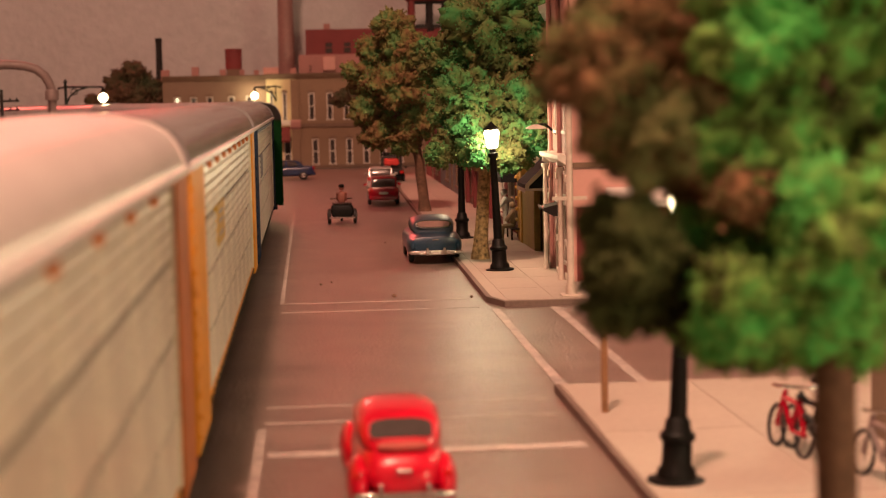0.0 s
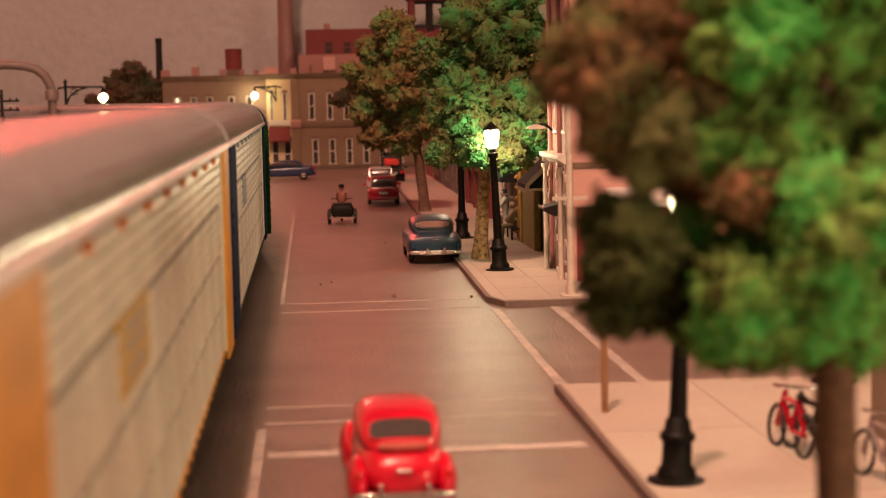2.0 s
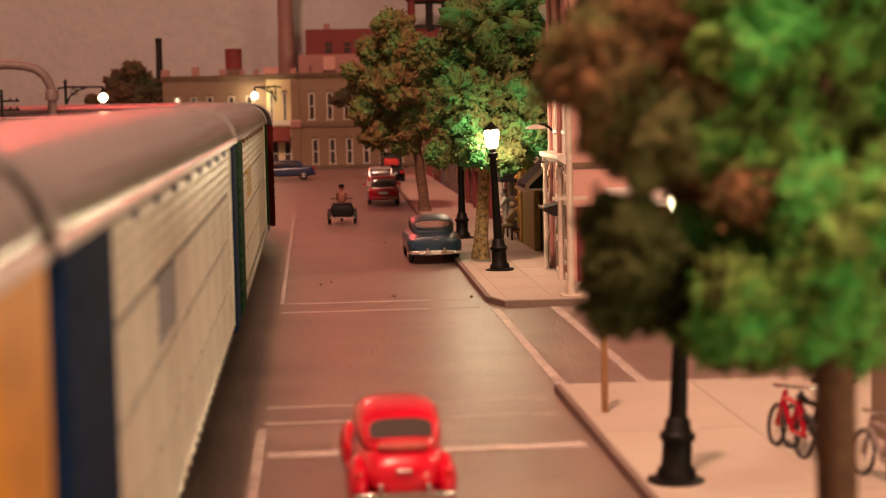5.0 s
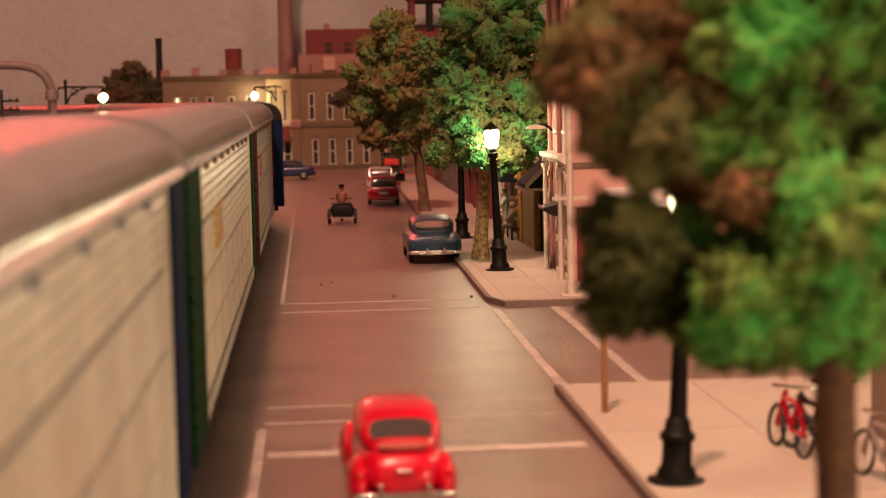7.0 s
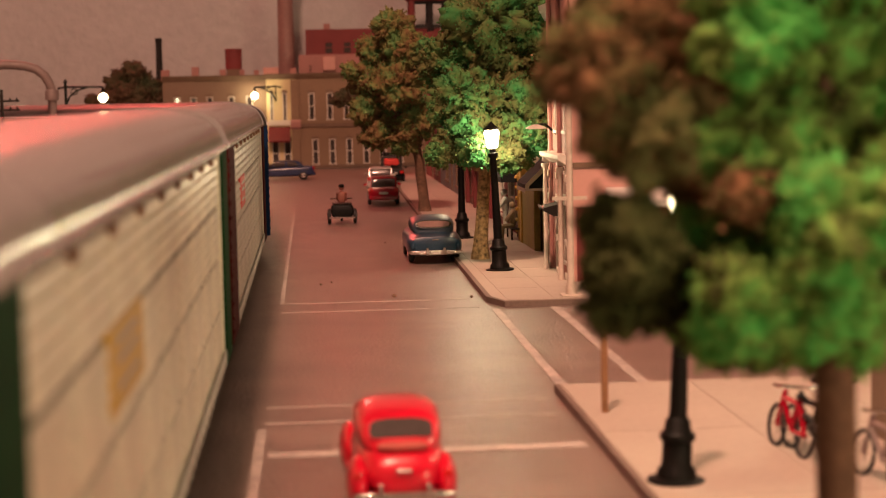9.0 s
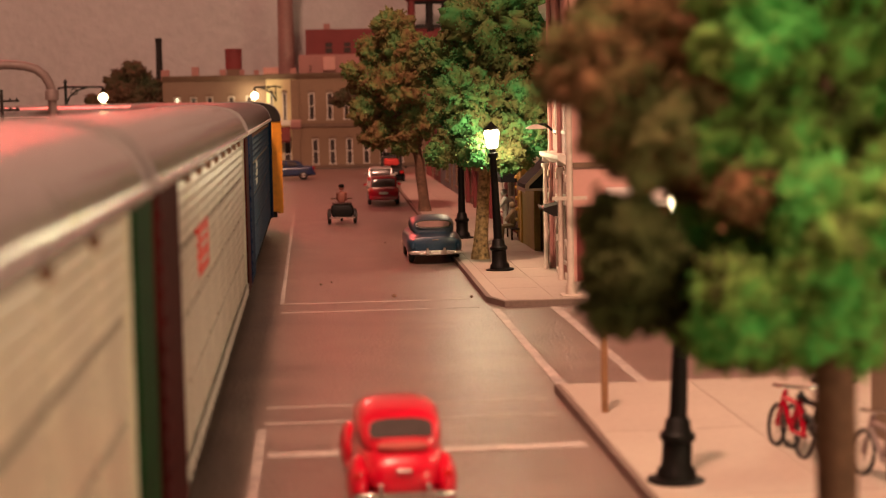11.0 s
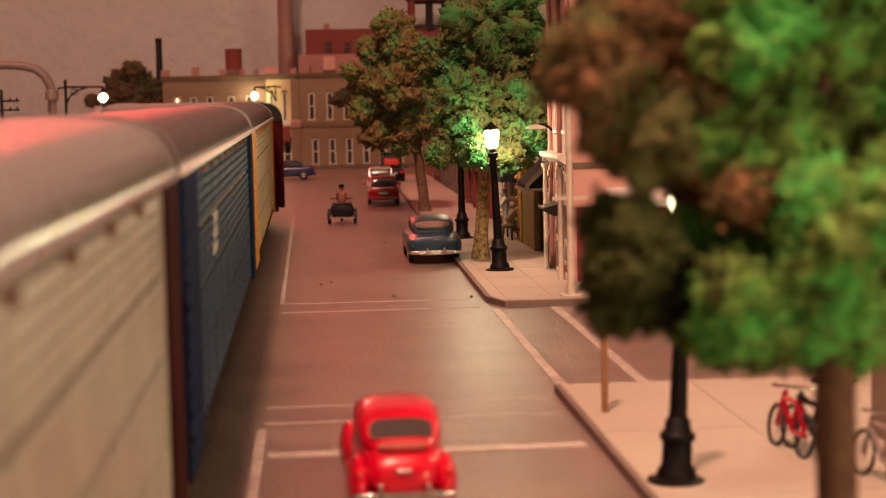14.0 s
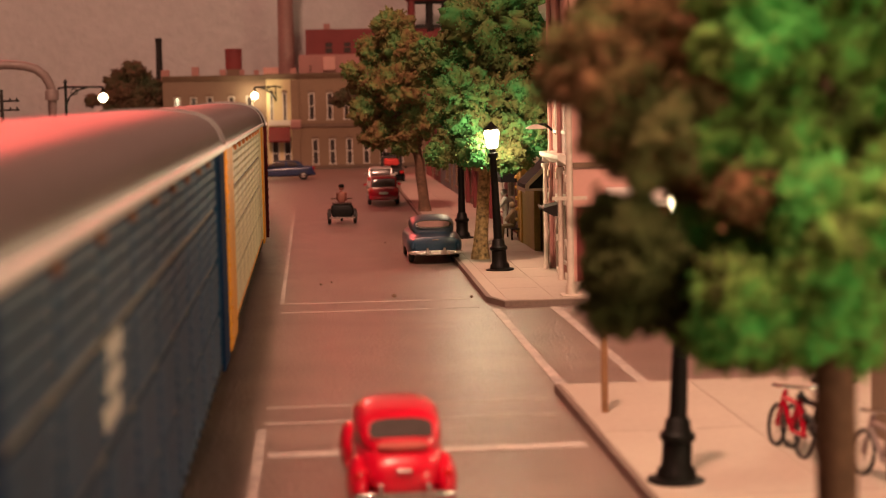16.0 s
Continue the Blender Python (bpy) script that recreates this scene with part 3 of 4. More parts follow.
def saloon_fifties(at):
    c = thing("saloon_car", at, "slate blue rounded fifties saloon parked at the kerb", "car")
    part("body", loft([(0.0, 0.72, 0.42, 0.82), (0.08, 0.84, 0.32, 0.96), (0.5, 0.93, 0.26, 1.06), (1.3, 0.96, 0.24, 1.12), (3.0, 0.97, 0.24, 1.08), (4.2, 0.94, 0.25, 1.06), (4.9, 0.86, 0.3, 0.98), (5.15, 0.7, 0.4, 0.85)], 3.6, 28), BLUE_CAR, c, smooth=True)
    part("roof", loft([(0.75, 0.60, 0.95, 1.08), (1.05, 0.74, 0.95, 1.36), (1.55, 0.79, 0.95, 1.57), (2.2, 0.80, 0.95, 1.63), (2.9, 0.77, 0.95, 1.57), (3.4, 0.66, 0.95, 1.15)], 2.9, 24), GREY_TOP, c, "greyish painted roof", smooth=True)
    # pink reflection on the rear window is put into its glass colour
    part("rear_window", prism(ring_of(0.58, -0.13, 0.13, 3.0, 24), "y", -0.10, 0.06), material("pale_glass", (0.26, 0.17, 0.15), 0.12, vary=0.15, bump=0), c, "wide curved rear window", at=(0, 0.96, 1.30, -40, 0, 0))
    part("window_frame", prism(ring_of(0.64, -0.18, 0.18, 3.0, 24), "y", -0.08, 0.06), CHROME, c, "chrome window surround", at=(0, 0.96, 1.30, -40, 0, 0))
    for x in (-0.8, 0.8):
        part("rear_fender", blob(bmesh.new(), (x, 0.9, 0.62), 1.0, 3, 0, (0.2, 1.0, 0.36)), BLUE_CAR, c, smooth=True)
        part("tail_light", blob(bmesh.new(), (x, 0.0, 0.70), 0.045, 2, 0, (1, 0.7, 1.2)), TAIL, c, "red tail lamp", smooth=True)
        part("side_window", prism([(1.4, 1.1), (1.6, 1.46), (2.9, 1.46), (3.15, 1.1)], "x", x * 0.9 - 0.015, x * 0.9 + 0.015), GLASS_DK, c, "dark side window")
    part("rear_bumper", loft([(-0.16, 0.7, 0.34, 0.50), (-0.12, 0.94, 0.33, 0.51), (-0.02, 0.97, 0.33, 0.51)], 3.4, 18), CHROME, c, "chrome rear bumper", smooth=True)
    for x in (-0.3, 0.3):
        part("bumper_guard", nbox(x - 0.045, x + 0.045, -0.22, -0.12, 0.32, 0.6, bev=0.02), CHROME, c, "chrome bumper guard")
    part("boot_handle", nbox(-0.12, 0.12, -0.01, 0.06, 0.84, 0.88, bev=0.01), CHROME, c, "chrome boot handle")
    part("number_plate", nbox(-0.16, 0.16, -0.19, -0.17, 0.37, 0.47), SIGN_WHT, c, "pale plain number plate")
    part("front_bumper", nbox(-0.9, 0.9, 5.12, 5.22, 0.35, 0.5, bev=0.04), CHROME, c, "chrome front bumper")
    wheel_set(c, ((-0.80, 1.0), (0.80, 1.0), (-0.80, 4.1), (0.80, 4.1)), 0.35)
    return c


saloon_fifties((4.30, 62.6, 0, 0, 0, 0.5))


def modern_car(at, paint, label, h=1.55, w=0.86, length=4.3, name="hatchback_car", boot=0.0):
    c = thing(name, at, label, "car", "parked and passing cars")
    part("body", loft([(0.0, w * 0.86, 0.38, 0.88), (0.08, w * 0.95, 0.28, 1.0), (0.5, w, 0.24, 1.02), (length * 0.5, w, 0.22, 0.98), (length * 0.85, w * 0.96, 0.24, 0.86), (length - 0.05, w * 0.85, 0.3, 0.72), (length, w * 0.7, 0.36, 0.64)], 4.5, 28), paint, c, smooth=True)
    k = boot
    m = length * 0.45 + boot * 0.4
    part("cabin", loft([(0.15 + k, w * 0.80, 0.9, 1.04), (0.35 + k * 1.5, w * 0.78, 0.9, h * 0.93), (0.7 + k * 1.5, w * 0.77, 0.9, h - 0.03), (m, w * 0.77, 0.9, h - 0.02), (m + length * 0.17, w * 0.74, 0.9, h * 0.85), (m + length * 0.3, w * 0.7, 0.9, 1.0)], 4.0, 24), GLASS_DK, c, "dark tinted glasshouse", smooth=True)
    part("roof", loft([(0.30 + k * 1.55, w * 0.72, h - 0.12, h - 0.02), (0.6 + k * 1.5, w * 0.74, h - 0.12, h), (m, w * 0.74, h - 0.12, h), (m + length * 0.1, w * 0.70, h - 0.14, h - 0.04)], 4.0, 20), paint, c, smooth=True)
    if boot:
        for x in (-1, 1):
            part("door_pillar", prism([(m - 0.35, 0.97), (m - 0.35, h - 0.06), (m - 0.22, h - 0.06), (m - 0.22, 0.97)], "x", x * w * 0.775 - 0.03, x * w * 0.775 + 0.03), paint, c)
    for x in (-1, 1):
        part("roof_pillar", prism([(0.12 + k, 0.98), (0.3 + k * 1.5, h - 0.05), (0.52 + k * 1.5, h - 0.05), (0.5 + k, 0.98)], "x", x * w * 0.79 - 0.03, x * w * 0.79 + 0.03), paint, c)
        part("tail_light", nbox(x * w * 0.8 - 0.12, x * w * 0.8 + 0.12, -0.03, 0.1, 0.72, 0.92, bev=0.03), TAIL, c, "red tail lamp")
        part("mirror", nbox(x * (w + 0.1) - 0.09, x * (w + 0.1) + 0.09, length * 0.62, length * 0.66, 0.95, 1.08, bev=0.03), paint, c)
    part("bumper", nbox(-w * 0.93, w * 0.93, -0.08, 0.1, 0.3, 0.52, bev=0.05), paint, c)
    part("number_plate", nbox(-0.24, 0.24, -0.05, -0.02, 0.6, 0.72), SIGN_WHT, c, "pale plain number plate")
    wheel_set(c, ((-w + 0.1, 0.8), (w - 0.1, 0.8), (-w + 0.1, length - 0.8), (w - 0.1, length - 0.8)), 0.32)
    return c


modern_car((3.88, 97.0, 0, 0, 0, -1), RED_DARK, "red modern hatchback parked at the kerb", h=1.55)
modern_car((4.25, 110.5, 0, 0, 0, -3), SILVER_CAR, "pale silver car parked behind a red one", h=1.5, name="estate_car")
modern_car((0.2, 130.0, 0, 0, 0, 90), NAVY_CAR, "navy blue car on the cross street", h=1.42, length=4.6, name="saloon_car", boot=0.6)
van = modern_car((5.35, 119.5, 0, 0, 0, -3), BLACK_IRON, "black delivery van parked at the end of the kerb", h=2.1, name="delivery_van")
# red glow on the dark vehicle, put into the paint of an added panel
part("rear_panel", nbox(-0.5, 0.5, -0.09, 0.03, 1.30, 1.74, bev=0.08), SIGN_RED, van, "red panel whose paint stands in for a red glow")


# ---- trees of foam foliage ----
def crown_mesh(clumps, depth, seed, sub=3, crumbs=260, crumb=0.09, lean=0.0):
    """Rough foam clumps (x, z, radius) about the trunk's axis, with crumbs standing off their skins."""
    rnd = random.Random(seed)
    bm = bmesh.new()
    span = []
    for i, (x, z, r) in enumerate(clumps):
        start = len(bm.verts)
        y = rnd.uniform(-depth, depth) - lean * max(0.0, min(1.0, (6.4 - z) / 2.0))
        c = Vector((x, y, z))
        blob(bm, c, r * 0.92, sub + (1 if r > 0.85 and sub > 3 else 0), 0.52, (1, 1, 0.92), 1.6, seed * 3.1 + i * 1.7)
        span.append((start, len(bm.verts), r))
    bm.verts.index_update()
    verts = [v.co.copy() for v in bm.verts]
    faces = [[v.index for v in f.verts] for f in bm.faces]
    solid = len(faces)
    bm.free()
    skin = list(verts)
    mean = sum(s[2] ** 2 for s in span) / len(span)
    picks = [rnd.randrange(a, b) for a, b, r in span for k in range(int(crumbs * r * r / mean))]
    for pick in picks:
        p = skin[pick]
        q = p + Vector((rnd.gauss(0, 1), rnd.gauss(0, 1), rnd.gauss(0, 1))) * crumb * 0.7
        s = crumb * rnd.uniform(0.5, 1.3)
        n = len(verts)
        e = Euler((rnd.uniform(0, 6), rnd.uniform(0, 6), rnd.uniform(0, 6))).to_matrix()
        for d in ((1, 0, 0), (-0.6, 0.9, 0), (-0.6, -0.9, 0), (0, 0, 1.0), (0, 0, -0.9)):
            verts.append(q + e @ Vector(d) * s)
        for f in ((0, 1, 3), (1, 2, 3), (2, 0, 3), (1, 0, 4), (2, 1, 4), (0, 2, 4)):
            faces.append([n + j for j in f])
    me = bpy.data.meshes.new("crown")
    me.from_pydata([tuple(v * U) for v in verts], [], faces)
    me.polygons.foreach_set("use_smooth", [k < solid for k in range(len(faces))])
    return me


def tree(at, clumps, depth, leaf, bark, trunk, seed, label, sub=3, crumbs=260, crumb=0.09, limbs=6, lean=0.0, brown=(), dark=()):
    """trunk: (base radius, top radius, fork height, crown height)."""
    t = thing("street_tree", at, label, "tree", "pavement trees")
    rnd = random.Random(seed)
    r0, r1, zf, zt = trunk
    bm = bmesh.new()
    rings = []
    for i in range(9):
        f = i / 8
        z = zt * f
        r = (r0 * (1 - f) + r1 * f) * (1.35 if i == 0 else 1)
        cx, cy = 0.12 * math.sin(f * 3 + seed), 0.1 * math.sin(f * 2.2 + seed)
        rings.append([bm.verts.new((cx - 0.12 * math.sin(seed) + r * (1 + rnd.uniform(-0.13, 0.13)) * math.cos(k * math.pi / 5), cy + r * (1 + rnd.uniform(-0.13, 0.13)) * math.sin(k * math.pi / 5), z)) for k in range(10)])
    for a, b in zip(rings, rings[1:]):
        for k in range(10):
            bm.faces.new((a[k], a[(k + 1) % 10], b[(k + 1) % 10], b[k]))
    bm.faces.new(rings[-1])
    part("trunk", bm, bark, t, smooth=True)
    step = max(1, len(clumps) // limbs)
    for x, z, r in clumps[::step]:
        z1 = min(zf + rnd.uniform(0, 0.6), z)
        part("limb", rod(bmesh.new(), (0, 0, z1), (x * 0.8, rnd.uniform(-0.5, 0.5), z), r1 * 0.9, 7, r1 * 0.35), bark, t, smooth=True)
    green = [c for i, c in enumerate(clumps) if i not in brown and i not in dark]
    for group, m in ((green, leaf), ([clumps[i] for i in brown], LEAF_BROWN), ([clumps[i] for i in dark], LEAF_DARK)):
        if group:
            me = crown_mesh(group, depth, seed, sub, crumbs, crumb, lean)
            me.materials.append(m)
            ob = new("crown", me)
            ob.parent = t
    return t


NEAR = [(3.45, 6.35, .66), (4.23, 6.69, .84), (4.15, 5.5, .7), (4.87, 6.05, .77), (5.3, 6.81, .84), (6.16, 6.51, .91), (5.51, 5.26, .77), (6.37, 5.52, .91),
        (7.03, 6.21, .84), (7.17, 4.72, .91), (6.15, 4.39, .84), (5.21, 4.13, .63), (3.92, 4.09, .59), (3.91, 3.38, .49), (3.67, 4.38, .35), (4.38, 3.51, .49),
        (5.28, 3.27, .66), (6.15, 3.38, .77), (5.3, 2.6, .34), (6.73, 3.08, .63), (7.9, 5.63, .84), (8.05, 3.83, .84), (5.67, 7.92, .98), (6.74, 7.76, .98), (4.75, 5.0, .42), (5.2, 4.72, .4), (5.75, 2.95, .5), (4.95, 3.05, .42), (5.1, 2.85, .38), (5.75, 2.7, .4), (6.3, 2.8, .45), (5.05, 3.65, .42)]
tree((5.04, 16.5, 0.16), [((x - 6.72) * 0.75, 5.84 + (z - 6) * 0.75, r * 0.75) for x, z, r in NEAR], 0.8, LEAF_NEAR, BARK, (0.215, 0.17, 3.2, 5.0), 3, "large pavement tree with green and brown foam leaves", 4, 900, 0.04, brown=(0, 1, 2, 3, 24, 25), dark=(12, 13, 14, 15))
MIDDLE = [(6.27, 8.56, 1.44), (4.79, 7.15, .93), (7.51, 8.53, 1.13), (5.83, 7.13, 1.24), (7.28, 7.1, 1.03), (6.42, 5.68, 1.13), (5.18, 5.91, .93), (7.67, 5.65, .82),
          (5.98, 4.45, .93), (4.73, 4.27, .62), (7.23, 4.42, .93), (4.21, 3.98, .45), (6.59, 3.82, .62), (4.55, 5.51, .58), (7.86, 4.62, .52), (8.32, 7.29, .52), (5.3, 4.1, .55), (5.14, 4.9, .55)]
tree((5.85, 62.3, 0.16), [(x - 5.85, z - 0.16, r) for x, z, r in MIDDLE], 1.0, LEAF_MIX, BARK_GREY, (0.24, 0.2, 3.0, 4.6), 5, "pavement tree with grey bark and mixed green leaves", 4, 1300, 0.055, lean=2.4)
BACK = [(4.64, 9.4, .88), (3.89, 8.26, 1.02), (5.34, 8.24, 1.11), (3.27, 6.83, .88), (4.72, 6.51, 1.32), (5.75, 6.78, .88), (4.1, 5.07, 1.17), (5.56, 4.75, 1.02),
        (3.5, 4.21, .82), (4.8, 3.89, .88), (2.41, 7.43, .44), (2.94, 5.39, .73)]
tree((5.6, 88.6, 0.16, 0, -3, 0), [(x - 5.6, z - 0.16, r) for x, z, r in BACK], 1.0, LEAF_GREEN, BARK, (0.27, 0.2, 3.0, 5.0), 8, "pavement tree with brown trunk and dull green leaves", 4, 1300, 0.06)
tree((6.0, 124.0, 0.16), [(x, z, r) for x, z, r in ((-3.0, 5.8, .75), (-3.9, 5.6, .6), (-2.2, 6.0, .8), (-1.2, 6.0, 1.1), (0, 6.6, 1.3), (0.3, 5.2, 1.1), (-1.0, 4.7, .9))], 0.8, LEAF_DULL, BARK, (0.25, 0.18, 3.0, 6.0), 11, "dull brown-green tree near the end of the street", 4, 600, 0.08)
tree((-14.6, 151.0, 0), [(x, z, r) for x, z, r in ((0, 8.2, 1.05), (-1.2, 7.3, 1.2), (0.7, 7.0, 1.33), (1.6, 6.3, .95), (-1.7, 6.1, .95), (-.3, 6.3, 1.43), (-3.5, 6.0, .57), (-1.4, 4.8, 1.2), (1.0, 4.8, 1.2))], 0.8, LEAF_DULL, BARK, (0.3, 0.2, 3.0, 6.0), 13, "dark brown leafy tree beside the brick buildings", 4, 600, 0.08)


# ---- buildings ----
def wall_with_holes(x0, x1, z0, z1, holes, y0, y1):
    """A wall in the xz plane from y0 (face) to y1 with rectangular openings (x0, x1, z0, z1)."""
    bm = bmesh.new()
    xs = sorted({x0, x1, *[h[0] for h in holes], *[h[1] for h in holes]})
    zs = sorted({z0, z1, *[h[2] for h in holes], *[h[3] for h in holes]})
    for a, b in zip(xs, xs[1:]):
        for c, d in zip(zs, zs[1:]):
            mx, mz = (a + b) / 2, (c + d) / 2
            if not any(h[0] < mx < h[1] and h[2] < mz < h[3] for h in holes):
                box(bm, a, b, y0, y1, c, d)
    bmesh.ops.remove_doubles(bm, verts=bm.verts, dist=0.0005)
    return bm


def sash(parent, x0, x1, z0, z1, y, trim, sill=True):
    w = part("window", nbox(x0, x1, y + 0.12, y + 0.16, z0, z1), GLASS_DK, parent, "dark window pane")
    f = bmesh.new()
    t = 0.09
    box(f, x0, x0 + t, y - 0.02, y + 0.12, z0, z1)
    box(f, x1 - t, x1, y - 0.02, y + 0.12, z0, z1)
    box(f, x0 + t, x1 - t, y - 0.02, y + 0.12, z1 - t, z1)
    box(f, x0 + t, x1 - t, y + 0.04, y + 0.12, (z0 + z1) / 2 - 0.04, (z0 + z1) / 2 + 0.04)
    part("frame", f, trim, w, "pale window frame")
    if sill:
        part("sill", nbox(x0 - 0.08, x1 + 0.08, y - 0.1, y - 0.004, z0 - 0.1, z0, bev=0.01), trim, w)
    return w


def house(name, at, w, h, d, wall, wins, label, trim=TRIM_WHITE, cornice=TRIM_DARK, doors=(), group="buildings of the model town"):
    """Front wall in its xz plane facing -y, with real openings."""
    H = thing(name, at, label, "building", group)
    holes = [q for q in wins] + [q for q in doors]
    part("wall", wall_with_holes(0, w, 0, h, holes, 0, 0.3), wall, H)
    part("side_wall", nbox(0, 0.3, 0.3, d, 0, h), wall, H)
    part("side_wall", nbox(w - 0.3, w, 0.3, d, 0, h), wall, H)
    part("back_wall", nbox(0, w, d, d + 0.3, 0, h), wall, H)
    part("roof", nbox(0.3, w - 0.3, 0.3, d, h - 0.5, h - 0.35), ROOF_TAR, H)
    part("inside", nbox(0.35, w - 0.35, 0.9, 1.0, 0.05, h - 0.6), TRIM_DARK, H, "dark interior partition")
    if cornice:
        part("cornice", prism([(-0.1, h - 0.45), (-0.28, h - 0.15), (-0.34, h - 0.08), (-0.34, h), (0.1, h + 0.004), (0.0, h - 0.45)], "x", -0.04, w + 0.04), cornice, H, "projecting cornice")
    for q in wins:
        w = sash(H, *q, 0.0, trim)
        part("lintel", prism([(q[0] - 0.08, q[3]), (q[1] + 0.08, q[3]), (q[1] + 0.05, q[3] + 0.16), ((q[0] + q[1]) / 2, q[3] + 0.24), (q[0] - 0.05, q[3] + 0.16)], "y", -0.09, -0.004), cornice or wall, w, "arched brick lintel")
    return H


YF = 150.0
left_wins = [(x, x + 0.55, 4.4, 6.15) for x in (0.9, 2.25, 3.6, 5.4, 6.9)] + [(x, x + 0.55, 0.6, 2.5) for x in (1.0, 2.6, 4.2, 5.8)]
hl = house("brick_building", (-12.2, YF + 0.3, 0), 8.6, 7.9, 10, BRICK_BROWN, left_wins, "long brown two-storey brick building with narrow windows")
hm = house("corner_building", (-3.6, YF, 0), 2.44, 7.95, 10, CREAM_WALL, [(0.26, 0.55, 4.1, 6.35), (1.33, 1.68, 4.1, 6.35), (0.35, 0.95, 0.2, 2.4), (1.35, 1.95, 0.05, 2.4)], "cream corner shop front with red awning", cornice=BRICK_BROWN)
part("awning", prism([(-0.004, 3.5), (-1.3, 2.4), (-1.3, 2.25), (-0.004, 2.25)], "x", 0.1, 1.9), AWNING_RED, hm, "sloping red canvas awning")
part("fascia", nbox(0.1, 2.0, -0.15, -0.004, 3.62, 4.05), TRIM_WHITE, hm, "pale sign board")
rw = [(1.26 + k * 1.42, 1.80 + k * 1.42, 0.35, 2.45) for k in range(6)] + [(1.04, 1.56, 4.1, 6.3), (2.55, 3.07, 4.1, 6.3), (3.95, 4.45, 4.1, 6.3), (5.6, 6.05, 4.1, 6.3), (7.4, 7.85, 4.1, 6.3)]
hr = house("brick_building", (-1.15, YF - 0.3, 0), 11.5, 7.95, 10, BRICK_TAN, rw, "tan two-storey brick building with tall windows")
part("string_course", nbox(0.1, 11.4, -0.15, -0.004, 3.45, 3.75), TRIM_DARK, hr)
part("plinth", nbox(0.05, 11.45, -0.12, -0.004, 0.0, 0.28), TRIM_DARK, hr)
part("corner_pilaster", nbox(-0.42, 0.28, -0.24, -0.004, 0.0, 7.4, bev=0.04), BRICK_TAN, hr, "tan brick corner pilaster")
part("pilaster_cap", prism([(-0.3, 3.3), (-0.42, 3.5), (-0.42, 3.9), (-0.26, 4.1), (-0.244, 4.1), (-0.244, 3.3)], "x", -0.5, 0.36), BRICK_PINK, hr, "moulded stone pilaster cap")
# parapet blocks along the roofs
for x, w, h in ((-12.0, 0.7, 0.55), (-9.5, 0.6, 0.75), (-7.2, 0.5, 0.5), (-5.6, 0.4, 0.45), (-4.4, 0.4, 0.4), (-1.3, 0.5, 0.5)):
    o = part("roof_chimney", nbox(-w / 2, w / 2, 0.35, 0.9, 0, h + 0.4, bev=0.03), BRICK_PINK, None, at=(x, YF + 0.4, 7.5))
    tagged(o, "small pale brick chimney block on the parapet", "chimney", "parapet chimneys")
o = part("roof_vent", nbox(-0.65, 0.65, 0, 1.2, 0, 0.95, bev=0.04), PINK_WALL, None, at=(-3.2, YF + 1.2, 7.55))
tagged(o, "pale square ventilation box on the roof", "roof vent")
o = part("roof_tank", lathe([(0.70, 0), (0.70, 1.6), (0.74, 1.62), (0.74, 1.72), (0.6, 1.75)], 20), BRICK_RED, None, at=(-6.4, YF + 4, 7.5 + 0.95), smooth=True)
tagged(o, "round red water tank on the brick roof", "water tank")
part("tank_stand", nbox(-0.6, 0.6, -0.6, 0.6, -0.95, 0.0), TRIM_DARK, o)
o = part("smokestack", lathe([(0.85, 0), (0.78, 8), (0.70, 20), (0.8, 20.2), (0.8, 20.8)], 24), STACK, None, at=(-2.05, 168, 0), smooth=True)
tagged(o, "tall brown smokestack behind the brick buildings", "smokestack")
o = part("smoke_pipe", lathe([(0.36, 0), (0.34, 7), (0.28, 11.2), (0.32, 11.3), (0.32, 11.6)], 16), STEEL_DK, None, at=(-13.7, 166, 0), smooth=True)
tagged(o, "thin black iron smoke pipe", "smokestack")

mill = house("factory_building", (-0.25, 166, 0), 12.5, 12.15, 8, BRICK_RED, [(1.75, 2.55, 9.95, 11.0), (3.45, 4.25, 9.95, 11.0)], "tall dark red brick factory with small windows", trim=BRICK_RED, cornice=None)
part("chimney_block", nbox(1.7, 2.3, 1, 1.6, 11.8, 12.7, bev=0.03), BRICK_PINK, mill)
annex = house("factory_annex", (-0.9, 162, 0), 9.0, 9.75, 3.6, BRICK_PINK, [(0.9, 1.2, 8.3, 8.9)], "lower pale red brick annex of the factory", trim=BRICK_PINK, cornice=None)
part("vent_box", nbox(2.2, 3.3, -0.5, -0.004, 8.3, 9.5, bev=0.04), PINK_WALL, annex, "slatted pale vent box")

# iron tower with legs behind the trees
wt = thing("water_tower", (11.3, 164, 0), "dark red iron water tower on braced legs", "water tower")
for x in (-1.9, -0.1, 1.5):
    for y in (0, 2.2):
        part("leg", rod(bmesh.new(), (x, y, 0), (x * 0.92, y, 14.5), 0.28, 8), BRICK_RED if x < -1 else STEEL_DK, wt)
for z in (9.5, 12.0, 14.2):
    part("brace", nbox(-2.0, 1.7, -0.12, 0.12, z, z + 0.35), STEEL_DK, wt)
part("tank", lathe([(2.0, 14.5), (2.5, 15.2), (2.5, 19), (0.2, 20.5)], 20), BRICK_RED, wt, at=(-0.2, 1.1, 0), smooth=True)
low = house("factory_shed", (8.5, 158, 0), 9.0, 11.5, 4, BRICK_RED, [(3.2, 3.9, 8.6, 10.0)], "dark red brick shed behind the trees", trim=BRICK_RED, cornice=None)

# right-hand row of shops: the corner house faces the cross street, its long side the main street
XS = 8.4


